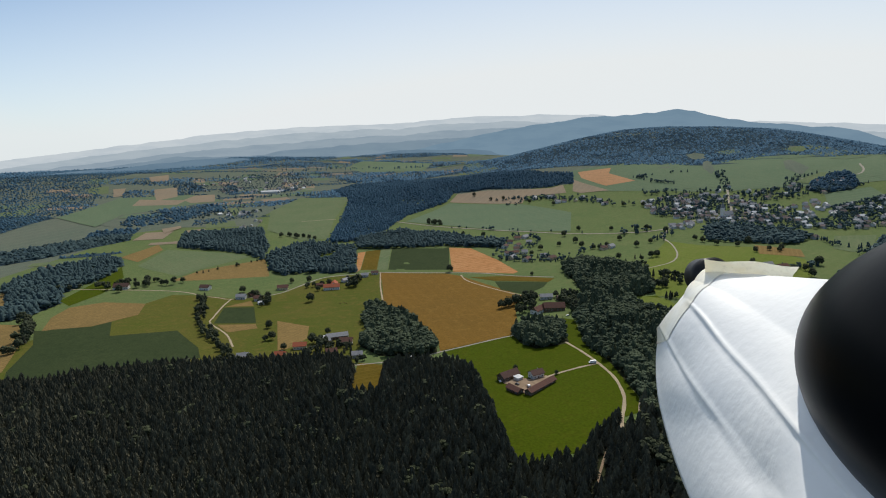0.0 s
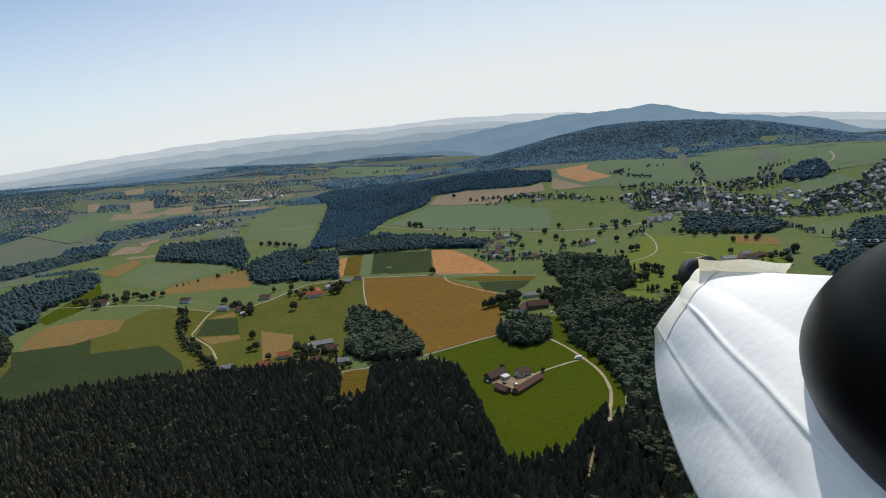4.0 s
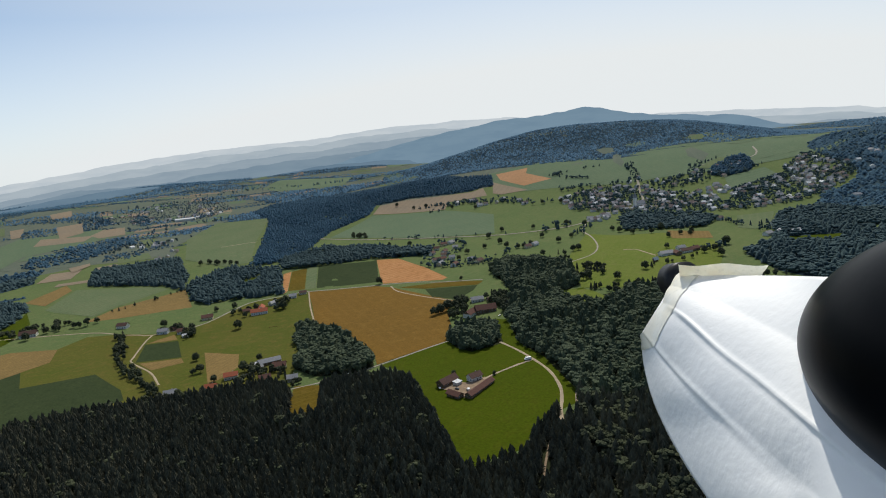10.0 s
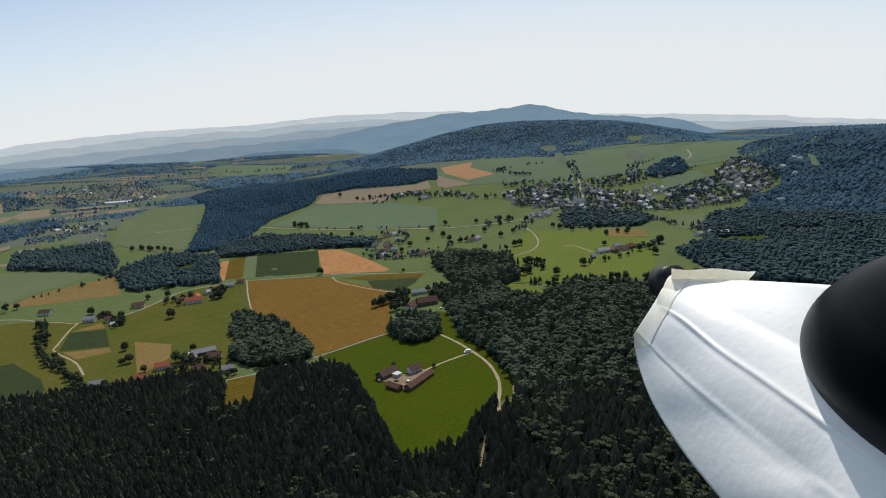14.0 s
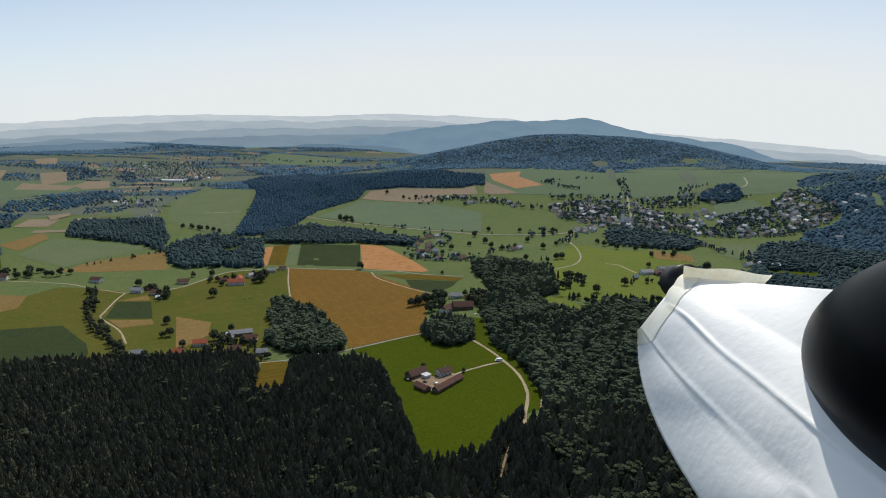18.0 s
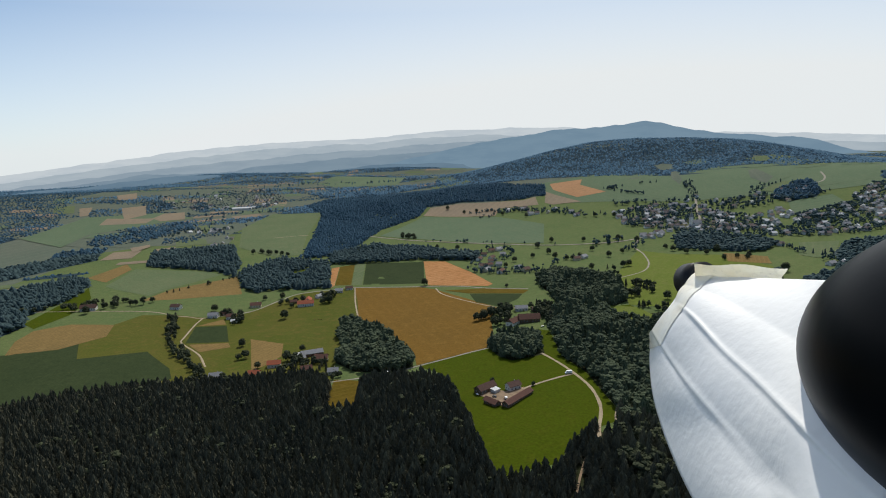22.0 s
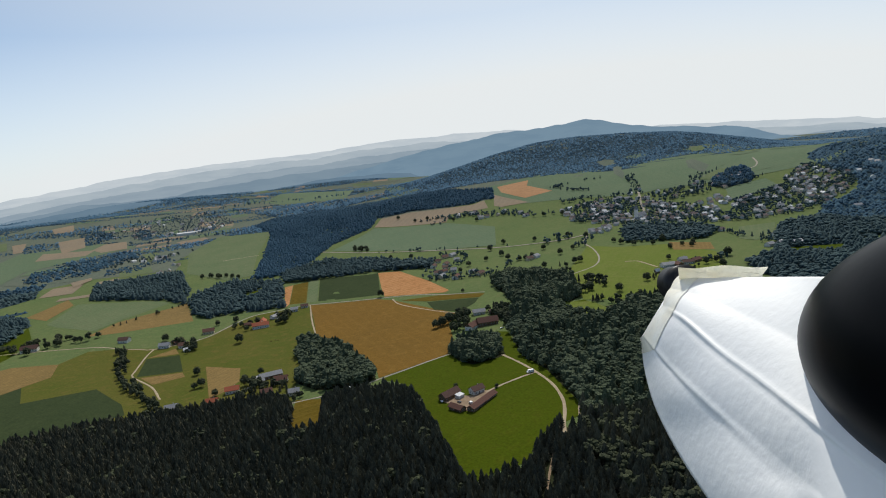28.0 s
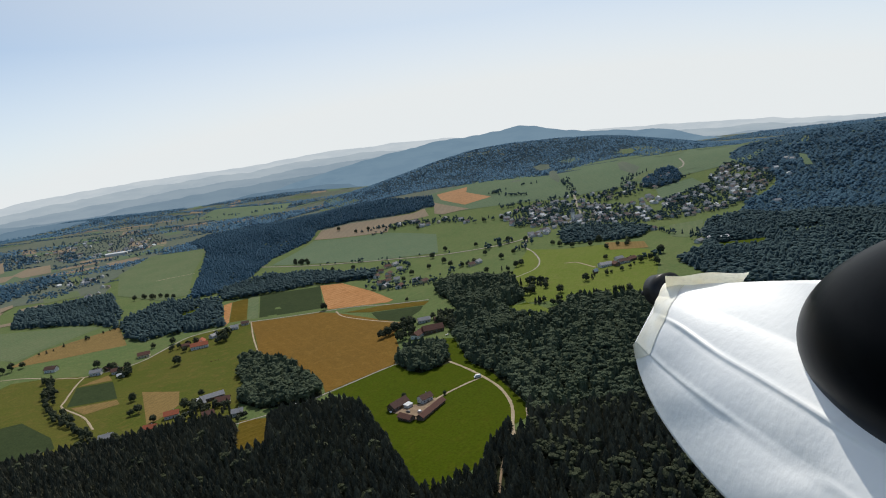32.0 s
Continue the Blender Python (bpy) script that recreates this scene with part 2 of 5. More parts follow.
def height(x, y):
    r = np.hypot(x, y + 600)
    z = 30 * np.tanh(x / 900) - 16 * bump(x, y, -330, 330, 260, 380)
    z = z + 70 * sstep(y, 700, 1600) * sstep(x, -400, 400)
    z = z + 55 * sstep(r, 1500, 3800) - 65 * sstep(x, 800, 1500) * sstep(y, 1300, 2200)
    z = z + 45 * bump(x, y, -250, 1700, 420, 240, 10)      # wooded ridge in the middle
    z = z + 95 * bump(x, y, 360, 2300, 870, 330, -4)       # long wooded hill
    z = z + 68 * bump(x, y, 1280, 1120, 430, 380, 40)     # wooded hill beside the village
    z = z + 58 * bump(x, y, -2250, 1500, 1200, 420, 52)    # long dark hills in the west
    z = z + 48 * bump(x, y, -1950, 3150, 620, 260, 12) + 42 * bump(x, y, -900, 3350, 520, 240, -6)      # far wooded swells
    z = z + 30 * bump(x, y, -1350, 2750, 420, 170, 20)
    return z


def hz(x, y):
    return float(height(np.float64(x), np.float64(y)))


def spaced(lo, hi, fine_lo, fine_hi, fine, coarse):
    return np.concatenate([np.arange(lo, fine_lo, coarse), np.arange(fine_lo, fine_hi, fine), np.arange(fine_hi, hi + coarse, coarse)])


def mesh_from(name, verts, faces, mat, smooth=False, tone=None):
    """A mesh object's data from arrays of vertices and of triangles or quads."""
    verts, faces = np.asarray(verts, np.float32), np.asarray(faces, np.int32)
    me = bpy.data.meshes.new(name)
    k = faces.shape[1]
    me.vertices.add(len(verts))
    me.vertices.foreach_set("co", verts.ravel())
    me.loops.add(faces.size)
    me.loops.foreach_set("vertex_index", faces.ravel())
    me.polygons.add(len(faces))
    me.polygons.foreach_set("loop_start", np.arange(0, faces.size, k, dtype=np.int32))
    me.polygons.foreach_set("use_smooth", np.full(len(faces), smooth))
    if tone is not None:
        a = me.attributes.new("tone", "FLOAT", "POINT")
        a.data.foreach_set("value", np.asarray(tone, np.float32))
    me.materials.append(mat)
    me.update(calc_edges=True)
    return me


xs, ys = spaced(-4100, 4100, -1000, 800, 15, 60), spaced(-1500, 4000, -700, 1200, 15, 50)
gx, gy = np.meshgrid(xs, ys)
gv = np.stack([gx, gy, height(gx, gy)], -1).reshape(-1, 3)
idx = np.arange(len(gv)).reshape(gx.shape)
gf = np.stack([idx[:-1, :-1], idx[:-1, 1:], idx[1:, 1:], idx[1:, :-1]], -1).reshape(-1, 4)
ground_mesh = mesh_from("ground", gv, gf, MIDGRASS, True)
ground_mesh.materials.append(HAZED_GRASS)       # far grass with haze painted into its colour, away from the valley
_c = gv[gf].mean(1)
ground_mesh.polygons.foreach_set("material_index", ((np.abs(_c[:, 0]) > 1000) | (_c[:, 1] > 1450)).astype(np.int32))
tagged(new("ground", ground_mesh), "rolling green valley floor of meadows", "ground", kind="structure")


def inside(px, py, poly):
    """Which of the points lie in the polygon."""
    res = np.zeros(np.shape(px), bool)
    x0, y0 = poly[-1]
    for x1, y1 in poly:
        if y0 != y1:
            res ^= ((y0 > py) != (y1 > py)) & (px < (x1 - x0) * (py - y0) / (y1 - y0) + x0)
        x0, y0 = x1, y1
    return res


CLEAR = []      # open ground where no wood stands


def drape(name, poly, mat, lift, label, category="field", step=25, clear=True):
    """A sheet of crop or floor on the terrain, cut into a grid so that it follows the slopes."""
    bm = bmesh.new()
    bm.faces.new([bm.verts.new((x, y, 0)) for x, y in poly])
    bmesh.ops.triangulate(bm, faces=bm.faces[:])
    span = max(max(p[0] for p in poly) - min(p[0] for p in poly), max(p[1] for p in poly) - min(p[1] for p in poly))
    step = max(step, span / 30)
    for axis in (0, 1):
        v = min(p[axis] for p in poly) + step
        while v < max(p[axis] for p in poly):
            co = [0, 0, 0]
            no = [0, 0, 0]
            co[axis], no[axis] = v, 1
            bmesh.ops.bisect_plane(bm, geom=bm.verts[:] + bm.edges[:] + bm.faces[:], plane_co=co, plane_no=no)
            v += step
    for v in bm.verts:
        v.co.z = hz(v.co.x, v.co.y) + lift
    bmesh.ops.recalc_face_normals(bm, faces=bm.faces[:])
    me = bpy.data.meshes.new(name)
    bm.to_mesh(me)
    bm.free()
    me.materials.append(mat)
    if sum(p.normal.z for p in me.polygons) < 0:
        me.flip_normals()
    if clear:
        CLEAR.append(poly)
    return tagged(new(name, me), label, category, kind="structure")


def smooth_line(pts, step=8.0):
    """Points along a gentle curve through pts."""
    P = [Vector((*p, 0)) for p in pts]
    P = [P[0] * 2 - P[1]] + P + [P[-1] * 2 - P[-2]]
    out = []
    for a, b, c, d in zip(P, P[1:], P[2:], P[3:]):
        n = max(2, int((c - b).length / step))
        for i in range(n):
            u = i / n
            out.append(0.5 * ((2 * b) + (c - a) * u + (2 * a - 5 * b + 4 * c - d) * u * u + (3 * b - a - 3 * c + d) * u ** 3))
    return out + [P[-2]]


ROADS = []


def road(name, pts, width, mat, label, lift=0.45):
    line = smooth_line(pts)
    ROADS.append((np.array([(p.x, p.y) for p in line]), width))
    v, f = [], []
    for i, p in enumerate(line):
        d = (line[min(i + 1, len(line) - 1)] - line[max(i - 1, 0)]).normalized()
        w = width * (0.5 + 0.06 * math.sin(i * 1.7))
        for s in (-w, -w * 0.55, w * 0.55, w):
            x, y = p.x - d.y * s, p.y + d.x * s
            v.append((x, y, hz(x, y) + lift - (0.25 if abs(s) == w else 0)))
    for i in range(len(line) - 1):
        for k in range(3):
            f.append((4 * i + k, 4 * i + k + 4, 4 * i + k + 5, 4 * i + k + 1))
    me = mesh_from(name, v, f, mat, True)
    if sum(p.normal.z for p in me.polygons) < 0:
        me.flip_normals()
    return tagged(new(name, me), label, "road", kind="structure")


# fields, near to far
drape("near_meadow", [(-660, -80), (-640, 120), (-600, 330), (-547, 338), (-492, 330), (-447, 358), (-411, 446), (-393, 486), (-303, 516), (-268, 424), (-237, 322), (-245, 280), (-204, 118), (-190, 58), (-215, 40), (-380, 20), (-520, -60)], GRASS, 0.12, "olive green meadows round the hamlet", "meadow", 30, False)
drape("farm_meadow", [(-98, 90), (-25, 150), (-14, 120), (4, 100), (40, 118), (30, 214), (46, 205), (58, 110), (80, 62), (99, -20), (100, -50), (86, -60), (62, -80), (48, -122), (26, -131), (7, -146), (-4, -125), (-25, -57), (-49, 25), (-75, 72)], LUSH, 0.2, "bright green mown meadow round the farmstead")
drape("wheat_field", [(-301, 516), (-173, 493), (-143, 470), (-22, 322), (-34, 279), (-22, 190), (-27, 148), (-102, 96), (-112, 134), (-140, 190), (-191, 259), (-237, 325), (-268, 424)], WHEAT, 0.3, "large field of ripe golden wheat")
drape("stubble_field", [(-208, 711), (-160, 698), (-90, 578), (-45, 480), (-52, 468), (-161, 503), (-178, 571)], STUBBLE, 0.3, "orange harvested stubble field with tractor lines")
drape("maize_field", [(-335, 718), (-219, 706), (-208, 711), (-172, 521), (-291, 537)], MAIZE, 0.3, "dark green maize field beside the stubble")
drape("grass_strip", [(-356, 707), (-337, 716), (-293, 537), (-313, 538)], PASTURE, 0.3, "narrow green grass strip")
drape("barley_strip", [(-384, 689), (-357, 706), (-314, 538), (-345, 537)], OLIVE, 0.3, "narrow strip of olive barley")
drape("hay_strip", [(-398, 675), (-385, 688), (-346, 537), (-348, 516)], STUBBLE, 0.3, "narrow strip of brown stubble")
drape("barley_field", [(-126, 458), (-58, 453), (17, 424), (8, 403), (-80, 425)], OLIVE, 0.3, "olive barley field along the road")
drape("clover_field", [(-78, 420), (7, 400), (1, 371), (-22, 333), (-62, 365)], MAIZE, 0.3, "dark green clover field")
drape("hay_meadow", [(-365, 229), (-307, 206), (-286, 151), (-291, 118), (-300, 97)], HAY, 0.3, "dry mown hay meadow by the red house")
drape("maize_plot", [(-478, 280), (-434, 292), (-391, 216), (-449, 204)], MAIZE, 0.3, "small dark green maize plot")
drape("stubble_strip", [(-441, 199), (-389, 211), (-376, 192), (-408, 169)], HAY, 0.3, "tan strip of stubble")
drape("stubble_corner", [(-479, 284), (-456, 324), (-438, 298)], HAY, 0.3, "tan stubble corner at the track")
drape("slope_stubble", [(-660, 413), (-653, 498), (-574, 604), (-500, 475), (-605, 427)], HAY, 0.3, "brown stubble field on the slope")
drape("yellow_clearing", [(-186, 60), (-152, 53), (-136, -30), (-166, -42)], OLIVE, 0.3, "small yellow clearing in the forest")
drape("upland_meadow", [(-809, 521), (-858, 686), (-660, 648), (-617, 620), (-660, 500), (-665, 446), (-770, 495)], PASTURE, 0.4, "green upland meadow")
drape("ripe_slope", [(-911, 599), (-922, 745), (-866, 683), (-835, 556)], HAY, 0.5, "small ripe grain field by the wood")
drape("stubble_bank", [(-698, 186), (-713, 236), (-680, 271), (-609, 275), (-581, 220), (-607, 160), (-661, 130)], HAY, 0.3, "pale tan stubble field")
drape("potato_field", [(-671, 128), (-607, 158), (-596, 184), (-553, 127), (-520, 84), (-552, 64), (-577, -6), (-624, 78)], MAIZE, 0.3, "dark green crop field by the forest edge")
drape("dark_pasture", [(-553, 127), (-480, 165), (-410, 105), (-385, 70), (-420, 45), (-470, 18), (-540, -48), (-577, -6), (-552, 64), (-520, 84)], MAIZE, 0.25, "dark green pasture beside the forest")
drape("west_grain", [(-695, 14), (-845, 206), (-917, 318), (-825, 236), (-754, 147), (-715, 149), (-642, 77), (-581, -8), (-634, -40), (-700, -60)], HAY, 0.3, "dry yellow grain field with a track")
drape("west_clover", [(-760, 269), (-815, 463), (-839, 513), (-766, 426), (-723, 320), (-721, 245)], LUSH, 0.3, "fresh green clover strip")
drape("west_rape", [(-995, 266), (-1044, 398), (-992, 360), (-969, 260)], OLIVE, 0.6, "small yellow field in the west")
drape("west_strip", [(-920, 184), (-981, 256), (-960, 262), (-993, 377), (-899, 294), (-908, 211)], HAZED_CROP, 0.5, "pale green strip in the west")
drape("glade", [(-478, 640), (-449, 678), (-430, 614), (-454, 598)], LUSH, 0.4, "bright green glade between woods")
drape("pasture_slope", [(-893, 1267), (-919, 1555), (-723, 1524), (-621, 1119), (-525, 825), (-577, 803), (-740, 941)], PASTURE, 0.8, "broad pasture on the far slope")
drape("valley_crop", [(-395, 1064), (-329, 1356), (-93, 1233), (45, 1060), (43, 840), (-107, 880)], HAZED_CROP, 0.8, "long pale green crop field above the road")
drape("tan_upland", [(-331, 1367), (-323, 1468), (-223, 1484), (-18, 1425), (20, 1448), (31, 1329), (-88, 1350), (-94, 1245)], HAZED_STUBBLE, 0.9, "long tan field below the wooded ridge")
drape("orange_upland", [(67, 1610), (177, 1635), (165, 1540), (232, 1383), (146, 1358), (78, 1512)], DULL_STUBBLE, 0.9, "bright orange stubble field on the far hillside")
drape("tan_corner", [(53, 1500), (90, 1420), (152, 1290), (72, 1300), (49, 1341)], HAZED_STUBBLE, 1.0, "tan field corner on the hillside")
drape("hill_pasture", [(187, 1587), (439, 1519), (457, 1362), (439, 1232), (250, 1235), (236, 1383)], HAZED_CROP, 0.9, "pale green hillside pasture")
drape("hill_meadow", [(506, 1475), (611, 1402), (574, 1237), (449, 1178)], HAZED_CROP, 0.9, "pale green meadow above the village")
drape("village_pasture", [(164, 514), (228, 719), (283, 667), (363, 646), (418, 535), (399, 440), (332, 279), (204, 294), (157, 312)], BRIGHT, 0.4, "wide green pasture before the village")
drape("dry_pasture", [(375, 662), (437, 615), (423, 552), (361, 583)], HAY, 0.6, "dry brown pasture by the village")
drape("hollow_meadow", [(535, 738), (609, 739), (547, 611), (509, 589), (491, 621)], PASTURE, 0.6, "green meadow in the wooded hollow")
drape("lane_meadow", [(525, 501), (608, 486), (578, 440), (506, 450)], LUSH, 0.6, "small bright meadow among woods")
drape("wood_meadow", [(122, 304), (157, 312), (185, 248), (144, 254)], LUSH, 0.4, "small meadow in front of the wood")
drape("grove_clearing", [(123, 316), (167, 297), (185, 240), (169, 226), (124, 265)], BRIGHT, 0.55, "bright grassy clearing in the mixed wood")
drape("high_field", [(731, 1645), (817, 1663), (821, 1468), (716, 1365)], HAZED_CROP, 1.2, "pale field high above the village")
drape("high_meadow", [(932, 1507), (985, 1383), (891, 1241), (760, 1239)], HAZED_CROP, 1.2, "pale green meadow above the houses")
drape("terrace_meadow", [(648, 1110), (761, 1141), (756, 1045), (613, 983)], HAZED_CROP, 1.0, "terraced meadow inside the village")
drape("forest_gap", [(629, 534), (726, 510), (691, 470), (631, 502)], MIDGRASS, 0.8, "bright gap meadow in the eastern wood")
drape("hill_glade", [(1031, 1095), (1035, 1064), (1000, 982), (983, 988)], HAZED_CROP, 1.2, "grassy glade on the wooded hill")
drape("band_meadow", [(-1113, 2564), (-1107, 2936), (-707, 2873), (-606, 2235), (-959, 2360)], HAZED_CROP, 1.6, "pale band of far meadows")
drape("far_band", [(-639, 3489), (-250, 3700), (-365, 3400), (-540, 3164)], HAZED_CROP, 1.8, "pale far meadow between woods")
drape("west_far_field", [(-1520, 1087), (-1586, 1456), (-1384, 1599), (-1191, 1499), (-1351, 1165), (-1281, 965)], HAZED_CROP, 1.4, "pale fields before the western town")
drape("west_tan_field", [(-1440, 1330), (-1500, 1450), (-1330, 1480), (-1300, 1380)], HAZED_STUBBLE, 1.9, "tan field before the western town")
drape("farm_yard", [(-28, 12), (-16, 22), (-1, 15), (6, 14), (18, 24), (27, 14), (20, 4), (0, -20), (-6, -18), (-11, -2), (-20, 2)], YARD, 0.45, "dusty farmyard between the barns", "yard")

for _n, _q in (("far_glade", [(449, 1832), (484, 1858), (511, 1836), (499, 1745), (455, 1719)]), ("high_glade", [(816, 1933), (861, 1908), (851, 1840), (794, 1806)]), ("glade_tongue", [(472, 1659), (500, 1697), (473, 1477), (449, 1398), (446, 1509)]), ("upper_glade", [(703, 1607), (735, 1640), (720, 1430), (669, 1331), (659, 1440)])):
    drape(_n, _q, HAZED_GRASS, 1.3, "pale green glade in the hillside forest")
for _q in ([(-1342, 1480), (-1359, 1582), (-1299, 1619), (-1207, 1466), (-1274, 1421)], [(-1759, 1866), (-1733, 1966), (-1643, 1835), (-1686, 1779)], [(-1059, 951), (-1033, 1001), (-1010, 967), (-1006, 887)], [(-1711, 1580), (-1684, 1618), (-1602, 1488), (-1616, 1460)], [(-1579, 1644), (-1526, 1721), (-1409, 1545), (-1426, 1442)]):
    drape("tan_far_field", _q, HAZED_STUBBLE, 2.0, "dry tan field among western copses")
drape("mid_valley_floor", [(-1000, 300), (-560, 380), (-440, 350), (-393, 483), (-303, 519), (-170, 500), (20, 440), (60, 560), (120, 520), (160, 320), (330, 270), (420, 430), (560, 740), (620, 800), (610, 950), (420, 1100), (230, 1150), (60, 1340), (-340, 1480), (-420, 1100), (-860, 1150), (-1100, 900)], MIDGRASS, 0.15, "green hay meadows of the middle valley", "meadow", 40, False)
drape("west_valley_floor", [(-2300, 1250), (-2500, 3300), (-700, 3500), (-450, 3200), (-560, 2150), (-850, 1960), (-900, 1600), (-880, 1200), (-860, 1000), (-1200, 960), (-1560, 1100)], HAZED_GRASS, 0.7, "pale green meadows of the western valley", "meadow", 60, False)
drape("east_valley_floor", [(1500, 1480), (2600, 1680), (2620, 2720), (1700, 2320), (1500, 2720), (1500, 3800), (3900, 3800), (3900, 300), (1600, 450), (2000, 1200)], HAZED_GRASS, 0.6, "pale meadows behind the eastern hill", "meadow", 60, False)
drape("north_valley_floor", [(60, 1330), (40, 1640), (235, 1720), (460, 1620), (740, 1850), (1250, 1950), (1700, 2300), (2600, 2700), (2600, 1700), (1500, 1500), (1250, 1350), (900, 1180), (560, 1200), (380, 1190), (150, 1280)], HAZED_CROP, 0.6, "pale green slopes above the village", "meadow", 60, False)
# patchwork of distant fields
_p = random.Random(21)


def patchwork(x0, x1, y0, y1, n, lift, turn):
    made = 0
    for _ in range(n * 6):
        if made == n:
            break
        cx, cy = _p.uniform(x0, x1), _p.uniform(y0, y1)
        l, w = _p.uniform(70, 170), _p.uniform(35, 90)
        a = radians(turn + _p.choice((0, 90)) + _p.uniform(-12, 12))
        quad = [(cx + u * l * math.cos(a) - v * w * math.sin(a), cy + u * l * math.sin(a) + v * w * math.cos(a)) for u, v in ((-0.5, -0.5), (0.5, -0.42), (0.48, 0.5), (-0.52, 0.45))]
        far = np.array([(cx, cy)] + quad)
        if any(inside(far[:, 0], far[:, 1], c).any() for c in CLEAR) or any(inside(far[:, 0], far[:, 1], c).any() for c in PATCHES):
            continue
        PATCHES.append(quad)
        mat, word = _p.choice(((HAZED_CROP, "pale green"), (HAZED_STUBBLE, "dry tan"), (PASTURE, "green"), (HAZED_CROP, "pale green"), (HAZED_STUBBLE, "straw-coloured"), (HAZED_GRASS if cx < 0 else PASTURE, "grey-green")))
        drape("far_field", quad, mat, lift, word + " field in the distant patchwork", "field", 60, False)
        made += 1


PATCHES = []
patchwork(-1900, -950, 1050, 2500, 46, 1.8, 25)
patchwork(-1400, -300, 2050, 3300, 34, 2.2, 10)
patchwork(-1050, -640, 380, 1050, 10, 0.9, 30)
patchwork(560, 1300, 1150, 1900, 14, 1.8, 35)

# roads and tracks
road("valley_road", [(-447, 355), (-429, 378), (-411, 443), (-393, 483), (-341, 508), (-303, 519), (-174, 498), (-102, 480), (-50, 452), (16, 433)], 3.4, ASPHALT, "pale narrow lane through the fields")
road("field_track", [(-143, 476), (-123, 431), (-63, 362), (-21, 326), (8, 322)], 3.0, GRAVEL, "pale gravel track to the big farm")
road("wheat_track", [(-300, 516), (-272, 424), (-237, 322)], 2.4, GRAVEL, "grassy track along the wheat")
road("meadow_lane", [(-196, 50), (-144, 66), (-121, 76), (-102, 92), (-74, 112), (-43, 135), (-23, 148), (-5, 165)], 3.0, ASPHALT, "pale lane between wheat and meadow")
road("farm_drive", [(17, 18), (32, 32), (52, 47), (70, 58)], 3.0, GRAVEL, "pale gravel drive to the farmstead", 0.6)
road("forest_track", [(36, 122), (54, 90), (70, 55), (82, 21), (87, -14), (86, -38), (82, -66), (80, -90)], 3.0, GRAVEL, "pale gravel forest track", 0.5)
road("forest_path", [(72, -98), (67, -118), (62, -142), (58, -166), (55, -191), (49, -225)], 1.7, YARD, "pale sandy path through the dark forest", 0.5)
road("west_lane", [(-900, 330), (-700, 345), (-600, 350), (-547, 334), (-518, 330), (-492, 326), (-447, 355)], 3.0, GRAVEL, "pale lane to the western farms")
road("plot_track", [(-492, 326), (-485, 291), (-465, 227), (-455, 205), (-404, 160), (-367, 112)], 2.6, GRAVEL, "curved gravel track along the hedge")
road("grain_track", [(-650, -60), (-695, 14), (-768, 123), (-845, 206), (-919, 312)], 3.2, GRAVEL, "sandy track through dry grain")
road("pasture_road", [(120, 425), (155, 471), (206, 521), (228, 587), (233, 681), (228, 756), (246, 830)], 4.5, ASPHALT, "pale curved road across the pasture")
road("highway", [(-420, 1062), (-330, 1000), (-260, 955), (-132, 889), (-58, 856), (13, 825), (82, 808), (181, 810), (246, 838), (288, 884), (322, 915), (397, 948), (425, 1083), (449, 1202)], 6.0, ASPHALT, "pale main road into the village", 1.2)
road("farm_lane", [(262, 530), (281, 524), (291, 493), (300, 460)], 3.2, GRAVEL, "gravel lane to the pasture farm", 0.8)
road("hill_road", [(648, 1281), (771, 1279), (819, 1328), (854, 1440)], 5.0, ASPHALT, "pale road climbing above the village", 1.6)
road("slope_track", [(-705, 1080), (-640, 1110), (-615, 1115)], 3.5, GRAVEL, "pale track across the pasture slope", 1.2)
road("stream_bed", [(101, -25), (98, -40), (97, -50), (95, -64)], 1.6, GRAVEL, "pale stony stream at the wood's edge", 0.5)

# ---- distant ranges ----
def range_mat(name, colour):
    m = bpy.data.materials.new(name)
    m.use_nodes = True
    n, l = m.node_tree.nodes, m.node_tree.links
    # The hills glow: their hazy colour is painted in as emission.
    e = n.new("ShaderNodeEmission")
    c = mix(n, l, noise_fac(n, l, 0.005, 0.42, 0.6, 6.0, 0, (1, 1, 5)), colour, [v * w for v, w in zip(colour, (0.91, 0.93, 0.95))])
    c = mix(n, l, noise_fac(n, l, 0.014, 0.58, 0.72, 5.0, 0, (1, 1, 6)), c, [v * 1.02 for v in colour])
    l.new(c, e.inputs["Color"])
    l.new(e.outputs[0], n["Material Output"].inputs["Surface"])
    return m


def far_range(name, radius, crest, mat, label, seed):
    """A distant line of hills on the horizon: crest gives (azimuth, elevation) in degrees from the valley."""
    az = np.arange(crest[0][0], crest[-1][0] + 0.01, 0.25)
    el = np.interp(az, [c[0] for c in crest], [c[1] for c in crest])
    k = np.ones(9) / 9
    el = np.convolve(np.pad(el, 4, "edge"), k, "valid")
    el += [0.16 * noise.fractal((a * 0.3, seed, 0), 0.8, 2.0, 5) for a in az]
    v, f = [], []
    for a, e in zip(az, el):
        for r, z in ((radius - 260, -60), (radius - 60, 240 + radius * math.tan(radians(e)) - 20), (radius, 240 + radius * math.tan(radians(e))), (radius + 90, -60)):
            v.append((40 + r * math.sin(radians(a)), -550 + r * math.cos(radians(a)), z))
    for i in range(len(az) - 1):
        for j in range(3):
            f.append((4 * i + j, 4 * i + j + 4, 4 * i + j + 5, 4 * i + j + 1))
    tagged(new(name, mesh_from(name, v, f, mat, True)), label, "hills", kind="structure")


